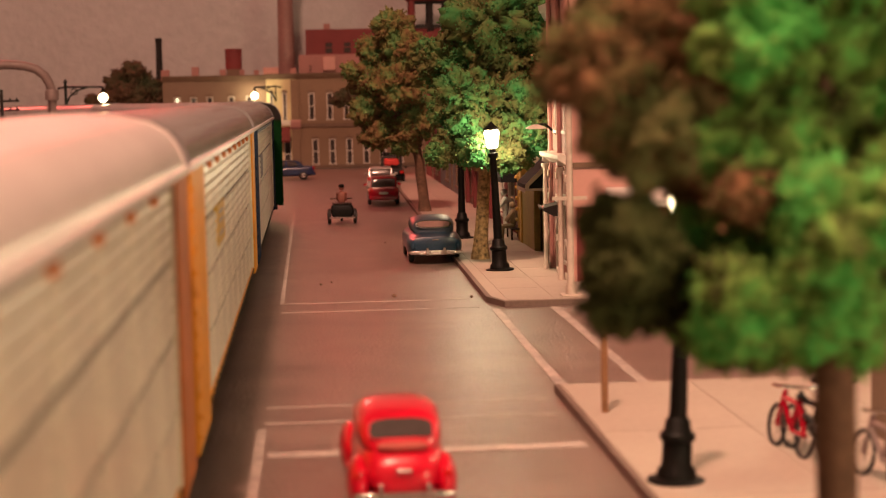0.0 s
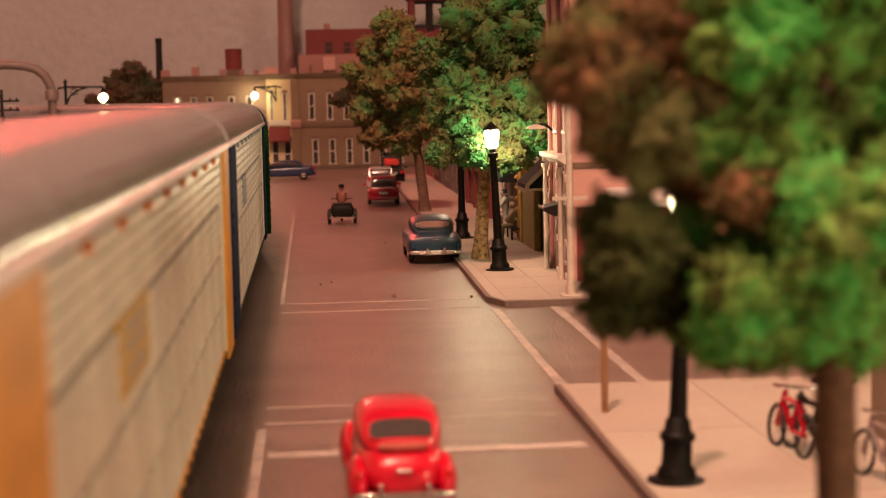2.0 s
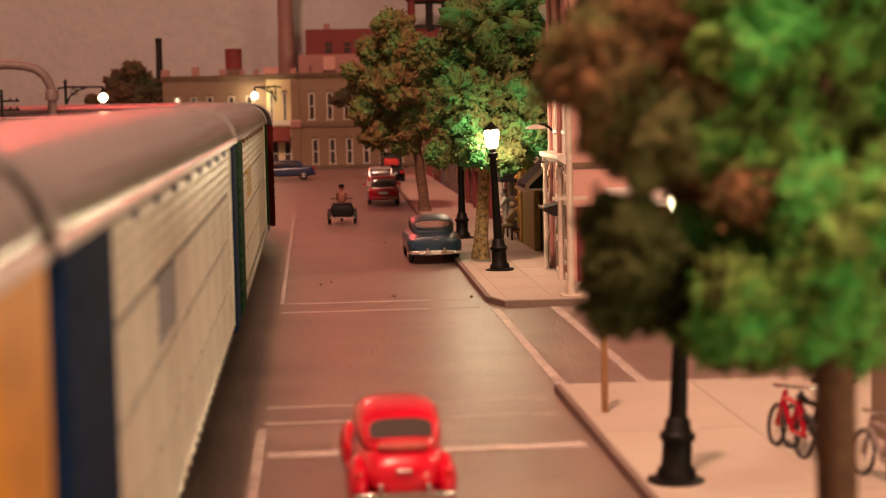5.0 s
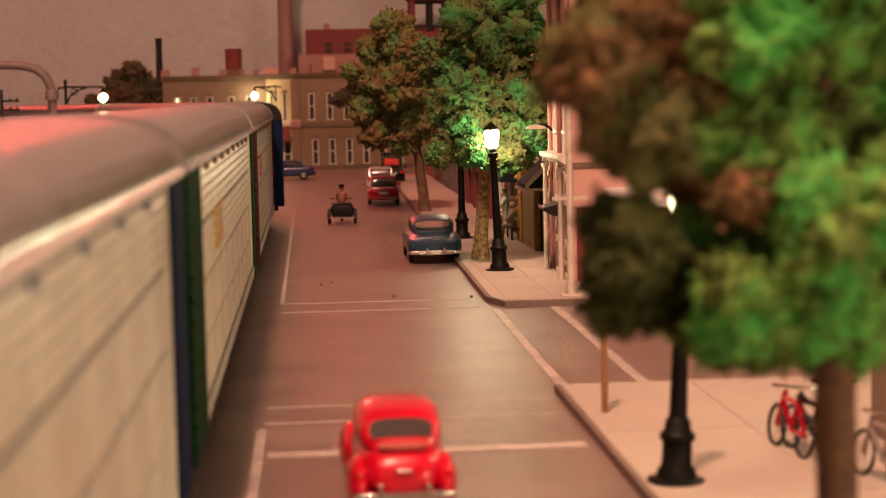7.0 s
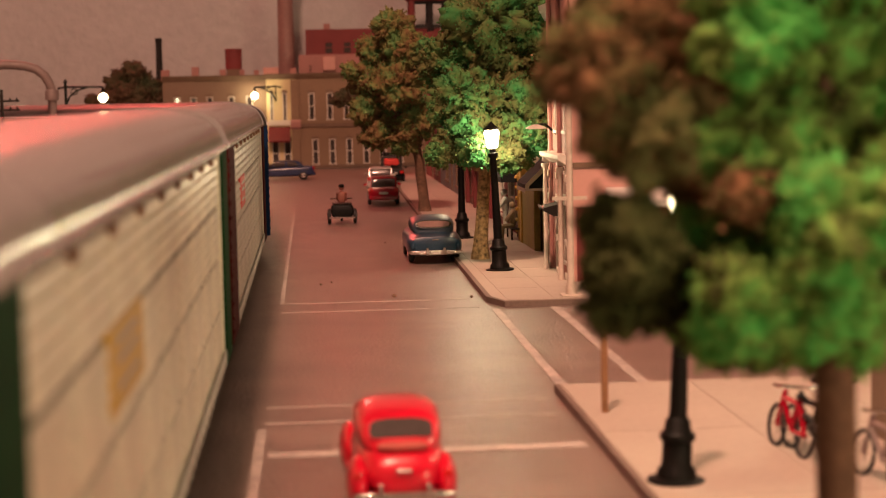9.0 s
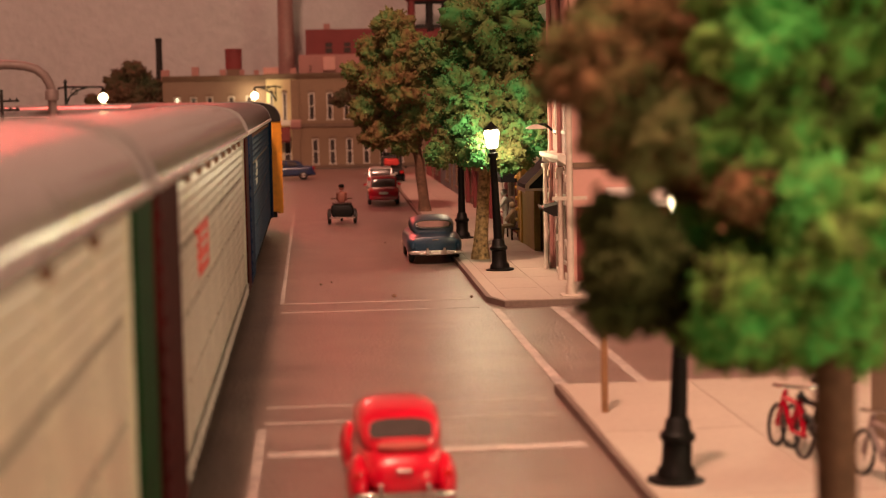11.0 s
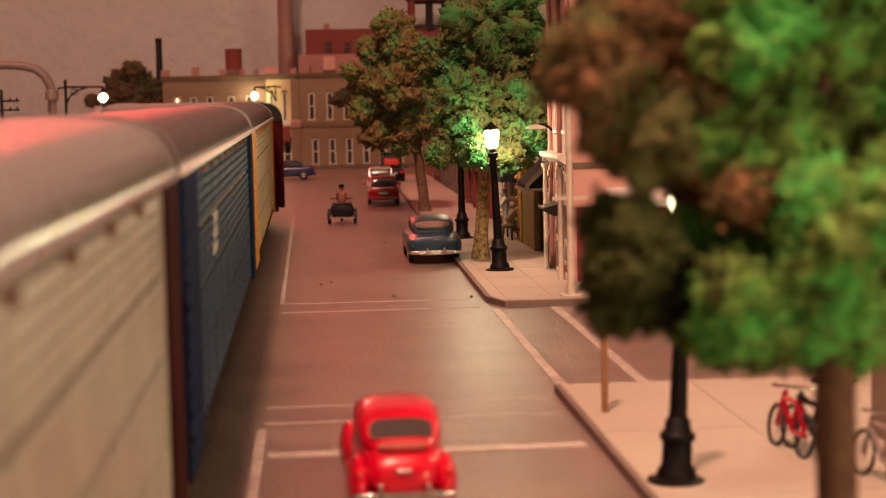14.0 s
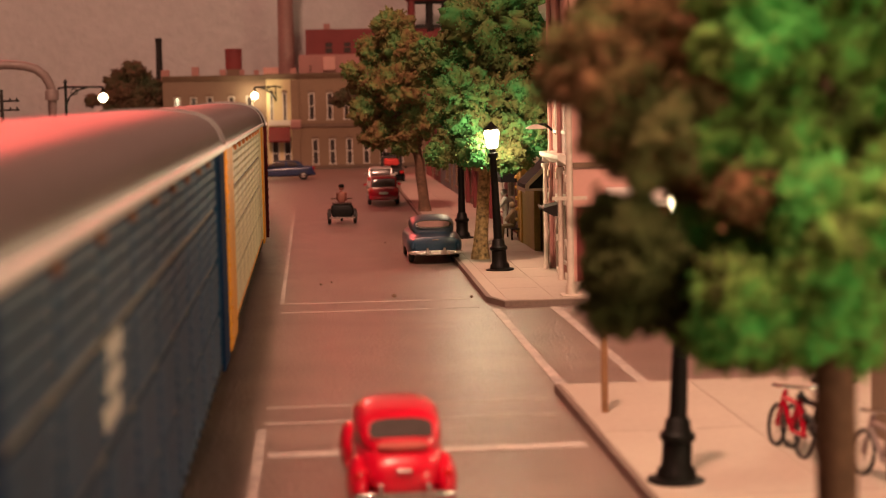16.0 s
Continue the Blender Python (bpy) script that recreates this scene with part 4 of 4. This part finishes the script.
def shop(y0, y1, h, wall, label, openings, setback=0.0, trim=TRIM_WHITE, cornice=TRIM_WHITE, d=9):
    """A shop whose front faces -x (the street). openings: (along y from y0, width, z0, z1)."""
    S = thing("shop_building", (XS + setback, y1, 0.16, 0, 0, -90), label, "building", "shops along the pavement")
    L = y1 - y0
    holes = [(L - a - w, L - a, z0, z1) for a, w, z0, z1 in openings]
    part("wall", wall_with_holes(0, L, 0, h, holes, 0, 0.3), wall, S)
    part("party_wall", nbox(0, 0.3, 0.3, d, 0, h), wall, S)
    part("party_wall", nbox(L - 0.3, L, 0.3, d, 0, h), wall, S)
    part("back_wall", nbox(0, L, d, d + 0.3, 0, h), wall, S)
    part("roof", nbox(0.3, L - 0.3, 0.3, d, h - 0.4, h - 0.25), ROOF_TAR, S)
    part("inside", nbox(0.35, L - 0.35, 1.4, 1.5, 0.05, h - 0.5), TRIM_DARK, S, "dark interior partition")
    for q in holes:
        sash(S, *q, 0.0, trim, sill=q[2] > 0.4)
    part("cornice", prism([(-0.12, h - 0.5), (-0.4, h - 0.15), (-0.4, h), (0.1, h + 0.004), (0, h - 0.5)], "x", -0.03, L + 0.03), cornice, S)
    return S


def awning(S, L, a, w, z, out, drop, mat, edge=True):
    """a: distance along the front from its near end."""
    x0, x1 = L - a - w, L - a
    aw = part("awning", prism([(-0.004, z), (-out, z - drop), (-out, z - drop - 0.22), (-0.004, z - drop - 0.22)], "x", x0, x1), mat, S, "dark canvas awning with pale edge")
    if edge:
        part("valance", nbox(x0 - 0.02, x1 + 0.02, -out - 0.02, -out - 0.004, z - drop - 0.28, z - drop - 0.14), TRIM_WHITE, aw)
        for x in (x0 - 0.03, x1 + 0.004):
            part("edge_piping", prism([(-0.01, z), (-out, z - drop), (-out, z - drop - 0.22), (-out + 0.12, z - drop - 0.22), (-out + 0.14, z - drop - 0.05), (-0.01, z - 0.22)], "x", x, x + 0.026), TRIM_WHITE, aw)
            part("hem", prism([(-out + 0.12, z - drop - 0.22), (-out + 0.12, z - drop - 0.14), (-0.01, z - drop - 0.14), (-0.01, z - drop - 0.22)], "x", x, x + 0.026), TRIM_WHITE, aw)


s1 = shop(54.3, 58.6, 9.6, BRICK_PINK, "pink corner shop with white columns and trim", [(0.4, 1.3, 0.5, 2.6), (2.5, 1.0, 0.05, 2.5), (0.6, 0.8, 4.6, 6.6), (2.6, 0.8, 4.6, 6.6)], setback=-0.45)
for a in (0.05, 1.95, 4.05):
    part("pilaster", nbox(4.3 - a - 0.2, 4.3 - a, -0.14, -0.004, 0, 9.1, bev=0.03), BRICK_PINK, s1, "pink painted pilaster")
    for z in (0.0, 1.05, 2.3, 3.05):
        part("pilaster_block", nbox(4.3 - a - 0.24, 4.3 - a + 0.04, -0.2, -0.144, z, z + 0.24, bev=0.03), TRIM_WHITE, s1, "white moulded block")
part("shop_cornice", prism([(-0.12, 3.55), (-0.42, 3.75), (-0.42, 3.88), (-0.004, 3.88), (-0.004, 3.55)], "x", 0.0, 4.35), TRIM_WHITE, s1, "white moulded shop cornice")
# face of the corner house towards the cross street
part("gable_wall", wall_with_holes(0, 12, 0, 9.6, [(0.55, 0.85, 4.15, 4.45), (0.22, 0.6, 7.9, 8.8), (1.4, 2.3, 4.8, 6.8), (3.4, 4.3, 4.8, 6.8), (1.0, 2.6, 0.4, 2.2)], -0.3, 0), PINK_WALL, s1, at=(4.3, 0.004, 0, 0, 0, 90))
part("gable_band", nbox(0, 12, -0.1, -0.004, 2.3, 3.45), PINK_WALL, s1, "pale horizontal band", at=(4.6, 0.004, 0, 0, 0, 90))
part("gable_ledge", nbox(0, 12, -0.14, -0.004, 3.5, 3.66), TRIM_DARK, s1, at=(4.6, 0.004, 0, 0, 0, 90))

s2 = shop(58.6, 69.6, 8.8, OLIVE, "olive and ochre shop front with black awning", [(3.9, 1.4, 0.05, 2.2), (6.6, 2.2, 0.4, 2.3), (4.2, 0.8, 4.6, 6.4), (7.2, 0.8, 4.6, 6.4)])
awning(s2, 11.0, 3.4, 2.4, 3.5, 0.95, 0.9, AWNING_BLK)
part("door_leaf", nbox(11.0 - 9.8, 11.0 - 6.2, -0.3, -0.05, 0, 2.6, bev=0.03), OLIVE, s2, "olive boarded bay")
part("door_leaf", nbox(11.0 - 10.3, 11.0 - 9.82, -0.36, -0.05, 0, 3.2, bev=0.03), OCHRE, s2, "ochre corner post")
s3 = shop(69.6, 82.0, 9.2, BRICK_RED, "dark brick shop with black awning and ochre door", [(2.0, 1.1, 0.05, 2.3), (4.0, 2.4, 0.5, 2.3), (8.0, 2.2, 0.5, 2.3), (2.0, 0.9, 4.6, 6.5), (6.0, 0.9, 4.6, 6.5)])
awning(s3, 12.4, 0.5, 5.5, 3.1, 0.95, 0.6, AWNING_BLK, False)
part("door_leaf", nbox(12.4 - 0.55, 12.4 - 0.1, -0.3, -0.05, 0, 3.2, bev=0.03), OCHRE, s3, "ochre corner pilaster")
part("door_leaf", nbox(12.4 - 3.1, 12.4 - 2.0, 0.05, 0.11, 0.05, 2.3), OCHRE, s3, "ochre panelled door")
for k in range(7):
    part("gilt_boss", blob(bmesh.new(), (12.4 - 0.33, -0.34, 0.4 + k * 0.42), 0.09, 1), OCHRE, s3, "gilt boss on the pilaster")
s4 = shop(82.0, 99.0, 8.6, BRICK_BROWN, "brown brick shop with red window frames", [(2.0, 2.2, 0.5, 2.4), (6.0, 1.1, 0.05, 2.4), (9.0, 2.4, 0.5, 2.4), (13.0, 2.2, 0.5, 2.4)], trim=BRICK_RED, cornice=TRIM_DARK)
for a in (0.1, 5.0, 8.2, 12.4, 16.2):
    part("pilaster", nbox(17.0 - a - 0.35, 17.0 - a, -0.22, -0.004, 0, 3.1, bev=0.03), BRICK_RED, s4, "dark red painted pilaster")
part("fascia", nbox(0.05, 16.95, -0.3, -0.23, 2.55, 3.1, bev=0.02), TRIM_DARK, s4, "dark fascia board")
s5 = shop(99.0, 116.0, 7.5, TEAL_SHOP, "slate grey shop front further along the street", [(2.0, 2.6, 0.5, 2.4), (7.0, 1.1, 0.05, 2.4), (10.0, 2.6, 0.5, 2.4)], trim=TRIM_DARK, cornice=TRIM_DARK)
s6 = shop(116.0, 130.0, 7.5, BRICK_RED, "red brick shop at the end of the street", [(2.0, 2.6, 0.5, 2.4), (7.0, 1.1, 0.05, 2.4)], trim=TRIM_DARK, cornice=TRIM_DARK)

# lower front of the corner house under its band
part("side_awning", prism([(-0.02, 2.9), (-1.0, 2.5), (-1.0, 2.3), (-0.02, 2.3)], "x", 0.9, 3.4), SIGN_WHT, s1, "pale canvas side awning", at=(4.62, 0.1, 0, 0, 0, 90))
part("base_panel", nbox(0.1, 11.8, -0.06, -0.004, 0.02, 2.28), BRICK_RED, s1, "dark red brick base", at=(4.6, 0.004, 0, 0, 0, 90))
for k in (0, 3):
    part("column", lathe([(0.12, 0.0), (0.12, 0.15), (0.08, 0.2), (0.07, 3.3), (0.13, 3.42), (0.13, 3.5)], 12), POLE_WHITE, s1, "slim pale column", at=(0.5 + k * 1.15, -0.3, 0), smooth=True)
    part("bracket", prism([(-0.004, 3.5), (-0.4, 3.56), (-0.38, 3.72), (-0.1, 3.9), (-0.004, 3.9)], "x", 0.44 + k * 1.15, 0.56 + k * 1.15), TRIM_WHITE, s1, "white scrolled bracket")

sh = house("brick_shed", (9.25, 22.0, 0.16), 6.0, 3.0, 6.6, BRICK_BROWN, [(0.8, 1.8, 0.9, 2.1), (3.0, 4.0, 0.9, 2.1)], "low brown brick shed on the near pavement", cornice=None)

# ---- pavement furniture ----
pl = thing("corner_pole", (7.3, 50.2, 0.16), "pale metal signal pole on the pavement corner", "pole")
part("base_plate", nbox(-0.3, 0.3, -0.3, 0.3, 0, 0.07, bev=0.02), POLE_WHITE, pl)
part("shaft", lathe([(0.16, 0.07), (0.15, 0.3), (0.10, 0.4), (0.09, 6.5)], 12), POLE_WHITE, pl, smooth=True)
part("arm", nbox(-0.5, 0.5, -0.04, 0.04, 2.75, 2.85), POLE_WHITE, pl)
cn = thing("shop_canopy", (7.93, 56.6, 2.1, 0, 0, -90), "small dark metal canopy over the corner shop window", "canopy")
part("hood", prism([(-0.02, 0.35), (-0.62, 0.22), (-0.62, 0.12), (-0.3, -0.05), (-0.02, -0.05)], "x", -0.6, 0.6), STEEL_DK, cn)
part("rim", nbox(-0.62, 0.62, -0.65, -0.624, 0.2, 0.26), PIPE_GREY, cn)
sl = thing("sign_lamp", (7.70, 57.6, 4.5), "small white enamel sign lamp on a bracket", "wall lamp")
part("bracket", tube(bmesh.new(), [(0.3, 0, 0.1), (-0.1, 0, 0.45), (-0.4, 0, 0.42)], 0.04), BLACK_IRON, sl)
part("shade", lathe([(0.36, 0.3), (0.3, 0.36), (0.08, 0.44)], 14), TRIM_WHITE, sl, at=(-0.4, 0, 0), smooth=True)
sg = thing("sign_post", (5.2, 31.7, 0.16), "thin brown wooden sign post by the kerb", "sign post")
part("post", nbox(-0.055, 0.055, -0.05, 0.05, 0, 2.6), WOOD_POST, sg)


def bench(at):
    b = thing("bench", at, "dark iron bench against the shop front", "bench")
    part("seat", nbox(-0.25, 0.25, -0.9, 0.9, 0.42, 0.48), STEEL_DK, b)
    part("backrest", nbox(0.2, 0.26, -0.9, 0.9, 0.5, 0.95), STEEL_DK, b)
    for y in (-0.8, 0.8):
        for x in (-0.22, 0.2):
            part("leg", nbox(x - 0.03, x + 0.03, y - 0.04, y + 0.04, 0, 0.42), BLACK_IRON, b)


bench((8.05, 70.6, 0.16))


def figurine(at, mat, label, seated=False, s=1.0):
    """A plain painted figurine in one mesh."""
    bm = bmesh.new()
    hip = 0.5 if seated else 0.85
    blob(bm, (0, 0, hip + 0.36), 1.0, 2, 0, (0.17, 0.24, 0.38))
    blob(bm, (-0.03, 0, hip + 0.88), 0.14, 2)
    for y in (-0.1, 0.1):
        if seated:
            rod(bm, (0, y, hip + 0.06), (-0.42, y, hip + 0.04), 0.09, 8, 0.08)
            rod(bm, (-0.42, y, hip + 0.06), (-0.46, y, 0.02), 0.08, 8, 0.06)
        else:
            rod(bm, (0, y, 0.0), (0, y, hip + 0.1), 0.08, 8, 0.1)
        rod(bm, (0, y * 2.3, hip + 0.62), (-0.3, y * 2.2, hip + 0.22), 0.06, 8)
    for v in bm.verts:
        v.co *= s
    f = part("figurine", bm, mat, None, at=at, smooth=True)
    tagged(f, label, "figurine")


figurine((7.95, 70.3, 0.16), FIG_OLIVE, "plain olive seated figurine on a bench", True)
figurine((7.95, 73.2, 0.16), SIGN_WHT, "plain pale standing figurine by the shop", False)


def servi_trike(at):
    c = thing("three_wheeler", at, "black three-wheeled motor trike with cargo box", "motor trike")
    part("cargo_box", loft([(0.0, 0.48, 0.36, 0.86), (0.06, 0.52, 0.32, 0.92), (0.9, 0.52, 0.32, 0.92), (0.98, 0.46, 0.36, 0.86)], 5, 20), BLACK_IRON, c, smooth=True)
    part("box_lid", nbox(-0.46, 0.46, 0.05, 0.95, 0.92, 0.97, bev=0.02), STEEL_DK, c)
    part("bumper", nbox(-0.62, 0.62, -0.14, -0.06, 0.28, 0.36, bev=0.02), CHROME, c, "chrome rear bumper")
    part("frame", loft([(0.9, 0.14, 0.4, 0.7), (1.6, 0.16, 0.35, 0.8), (2.2, 0.06, 0.5, 0.9)], 3, 12), STEEL_DK, c, smooth=True)
    part("seat", blob(bmesh.new(), (0, 1.25, 0.85), 1.0, 2, 0, (0.2, 0.3, 0.1)), FIG_DARK, c, smooth=True)
    part("handlebar", tube(bmesh.new(), [(-0.5, 1.7, 1.12), (-0.25, 1.85, 1.1), (0.25, 1.85, 1.1), (0.5, 1.7, 1.12)], 0.03), CHROME, c)
    part("fork", rod(bmesh.new(), (0, 1.85, 1.1), (0, 2.25, 0.35), 0.05), CHROME, c)
    wheel_set(c, ((-0.6, 0.45), (0.6, 0.45)), 0.36, 0.16)
    part("front_wheel", lathe([(0.3, -0.06), (0.36, -0.04), (0.36, 0.04), (0.3, 0.06)], 18), RUBBER, c, at=(0, 2.3, 0.36, 0, 90, 0))


servi_trike((1.38, 83.3, 0))
figurine((1.38, 84.5, 0.42, 0, 0, -90), SKIN, "plain tan figurine riding the three-wheeler", True, 0.88)
cap = part("cap", blob(bmesh.new(), (0, 0, 0), 0.15, 2, 0, (1, 1, 0.6)), BLACK_IRON, None, at=(1.38, 84.5, 1.74), smooth=True)
tagged(cap, "small black cap on the figurine", "cap")


def bicycle(at, paint, label):
    b = thing("bicycle", at, label, "bicycle", "bicycles by the tree")
    for y in (-0.55, 0.55):
        ring = [(0, y + 0.33 * math.cos(a), 0.35 + 0.33 * math.sin(a)) for a in [k * math.pi / 10 for k in range(21)]]
        w = part("wheel", tube(bmesh.new(), ring, 0.035, 6), RUBBER, b)
        sp = bmesh.new()
        for k in range(6):
            a = k * math.pi / 6
            rod(sp, (0, y - 0.31 * math.cos(a), 0.35 - 0.31 * math.sin(a)), (0, y + 0.31 * math.cos(a), 0.35 + 0.31 * math.sin(a)), 0.008, 4)
        part("spokes", sp, CHROME, w)
    f = bmesh.new()
    for p, q in (((0, -0.55, 0.35), (0, -0.2, 0.8)), ((0, -0.2, 0.8), (0, 0.4, 0.82)), ((0, -0.05, 0.35), (0, 0.4, 0.75)), ((0, -0.05, 0.35), (0, -0.22, 0.9)), ((0, -0.55, 0.35), (0, -0.05, 0.35)), ((0, 0.38, 0.95), (0, 0.55, 0.35))):
        rod(f, p, q, 0.05, 6)
    part("frame", f, paint, b)
    part("saddle", blob(bmesh.new(), (0, -0.24, 0.93), 1, 2, 0, (0.08, 0.16, 0.05)), BLACK_IRON, b)
    part("handlebar", tube(bmesh.new(), [(-0.26, 0.3, 1.02), (-0.15, 0.4, 1.0), (0.15, 0.4, 1.0), (0.26, 0.3, 1.02)], 0.025), CHROME, b)


bicycle((7.5, 27.7, 0.16, 0, 8, 8), RED_DARK, "red toy bicycle leaning by the tree")
bicycle((7.75, 27.5, 0.16, 0, 8, 14), BLACK_IRON, "black toy bicycle leaning by the tree")
bicycle((8.2, 25.3, 0.16, 0, 8, 10), PIPE_GREY, "grey toy bicycle beside the tree trunk")

# ---- behind the train ----
pp = thing("gooseneck_pipe", (-15.6, 110, 0), "thick grey bent pipe rising behind the train", "pipe")
part("pipe", tube(bmesh.new(), [(0, 0, 0), (0, 0, 6.6), (-0.12, 0, 7.1), (-0.4, 0, 7.6), (-0.9, 0, 8.0), (-1.6, 0, 8.2), (-2.5, 0, 8.28), (-4.5, 0, 8.3)], 0.28, 14), PIPE_GREY, pp, smooth=True)
part("collar", lathe([(0.42, 6.1), (0.42, 6.65), (0.32, 6.75)], 14), PIPE_GREY, pp, smooth=True)
up = thing("utility_pole", (-18.62, 110, 0), "dark wooden utility pole with two crossarms", "utility pole")
part("pole", lathe([(0.14, 0), (0.1, 6.8)], 8), STEEL_DK, up)
for z in (5.55, 6.1):
    part("crossarm", nbox(-1.05, 1.05, -0.08, 0.08, z - 0.06, z + 0.06), STEEL_DK, up)
    for x in (-0.9, -0.5, 0.5, 0.9):
        part("insulator", lathe([(0.05, z + 0.06), (0.06, z + 0.16), (0.02, z + 0.2)], 8), STEEL_DK, up, at=(x, 0, 0))


def bracket_lamp(x, y, z, side, label, arm=2.4, wall=False, watts=0.13):
    """An iron pole, or a wall plate, with a scrolled arm that carries a bare bulb."""
    b = thing("bracket_lamp", (x, y, 0), label, "street lamp", "bracket lamps behind the train")
    if wall:
        part("wall_plate", nbox(-0.05, 0.05, -0.05, 0.6, z - 0.5, z + 0.8, bev=0.02), BLACK_IRON, b)
    else:
        part("pole", lathe([(0.12, 0), (0.09, z + 1.0), (0.16, z + 1.02), (0.02, z + 1.25)], 8), BLACK_IRON, b)
    part("arm", tube(bmesh.new(), [(-0.5 * side, 0, z + 0.65), (0, 0, z + 0.75), (arm * 0.5 * side, 0, z + 0.72), (arm * side, 0, z + 0.7)], 0.07), BLACK_IRON, b)
    part("scroll", tube(bmesh.new(), [(0, 0, z - 0.5), (0.25 * side, 0, z + 0.1), (0.7 * side, 0, z + 0.5), (1.4 * side, 0, z + 0.68)], 0.06), BLACK_IRON, b)
    curl = [(side * (0.55 + 0.22 * math.cos(k * 0.8)), 0, z + 0.42 + 0.2 * math.sin(k * 0.8)) for k in range(9)]
    part("curl", tube(bmesh.new(), curl, 0.045, 6), BLACK_IRON, b)
    part("bulb", blob(bmesh.new(), (arm * side, 0, z), 0.3, 2), BULB_GLASS, b, "glowing bulb", smooth=True).visible_shadow = False
    part("shade", lathe([(0.30, z + 0.3), (0.12, z + 0.45), (0.06, z + 0.7)], 12), BLACK_IRON, b, at=(arm * side, 0, 0), smooth=True)
    street_light(x + arm * side, y, z - 0.1, watts, 0.25)


bracket_lamp(-15.85, 118, 6.2, 1, "dark iron bracket lamp with a lit bulb")
bracket_lamp(-2.8, 149.2, 6.15, -1, "dark iron bracket lamp lit on the corner shop", 1.75, True, 0.017)

# small crumbs of ballast lying on the street
for x, y, r in ((2.35, 52.6, 0.07), (0.2, 56.5, 0.05), (0.55, 57.2, 0.035), (4.6, 51.9, 0.05), (2.9, 72.0, 0.04)):
    o = part("pebble", blob(bmesh.new(), (0, 0, r * 0.6), r, 2, 0.4, (1, 1, 0.8)), TRIM_DARK, None, at=(x, y, 0.0))
    tagged(o, "tiny dark ballast stone lying on the street", "pebble", "stones on the street")
# pavement slabs
slab = None
for k in range(27):
    y = 49.62 + 3.0 * k
    for x, w in ((5.42 + (0.28 if k > 12 else 0), 1.3), (6.76 + (0.25 if k > 12 else 0), 1.3)):
        if slab is None:
            slab = part("slab", nbox(0, w, 0, 2.97, 0.155, 0.172), CONCRETE, far_walk, at=(x, y, 0))
        else:
            again(slab, (x, y, 0), far_walk)

near_slab = None
for k in range(6):
    for x, w in ((4.86, 2.55), (7.44, 2.55), (10.02, 2.55)):
        at = (x, 4.9 + 5.0 * k, 0)
        if near_slab is None:
            near_slab = part("slab", nbox(0, w, 0, 4.97, 0.155, 0.170), CONCRETE, near_walk, at=at)
        else:
            again(near_slab, at, near_walk)

# room lamp on the ceiling
rl = thing("ceiling_lamp", (ROOM_LAMP_AT[0] / U, ROOM_LAMP_AT[1] / U, 130), "round reddish ceiling lamp of the room", "ceiling lamp")
part("stem", lathe([(1.2, -6), (1.2, 0)], 12), TRIM_WHITE, rl)
part("globe", blob(bmesh.new(), (0, 0, -9.8), 6.0, 3), glow("room_globe", (1.0, 0.5, 0.38), 3.0), rl, "glowing globe", smooth=True).visible_shadow = False


# stand and globe made up around the added warm fill
fl = thing("floor_lamp", (FILL_AT[0] / U, FILL_AT[1] / U, -90), "added warm fill lamp on a stand, unseen behind the camera", "floor lamp")
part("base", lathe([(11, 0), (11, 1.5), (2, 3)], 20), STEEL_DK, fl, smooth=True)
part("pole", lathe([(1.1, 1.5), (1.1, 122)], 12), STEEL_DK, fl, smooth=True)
part("globe", blob(bmesh.new(), (0, 0, 90 + FILL_AT[2] / U), 13.5, 3), glow("floor_globe", (1.0, 0.76, 0.46), 2.0), fl, "glowing globe", smooth=True).visible_shadow = False


# made-up housing for the added red strip, above the camera's view
rs = thing("strip_light", (STRIP_AT[0] / U, STRIP_AT[1] / U, STRIP_AT[2] / U, -24, 0, 0), "added unseen red strip above the town, for the red sheen on roofs", "strip light")
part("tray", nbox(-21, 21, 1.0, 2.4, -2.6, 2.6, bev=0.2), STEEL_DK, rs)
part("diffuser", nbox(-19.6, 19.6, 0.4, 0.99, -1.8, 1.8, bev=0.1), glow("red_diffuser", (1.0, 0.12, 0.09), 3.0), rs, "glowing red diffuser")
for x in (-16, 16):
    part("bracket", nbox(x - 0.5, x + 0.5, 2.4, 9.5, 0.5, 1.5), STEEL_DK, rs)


# ---- what moves ----
def motions():
    for i, w in enumerate(WAGONS):
        rows = []
        for k in range(0, 65):
            t = k * 0.25
            rows.append((t, car_pose(FRONT + (i - 1) * PITCH + HALF - V * t)))
        walk(w, rows)


motions()
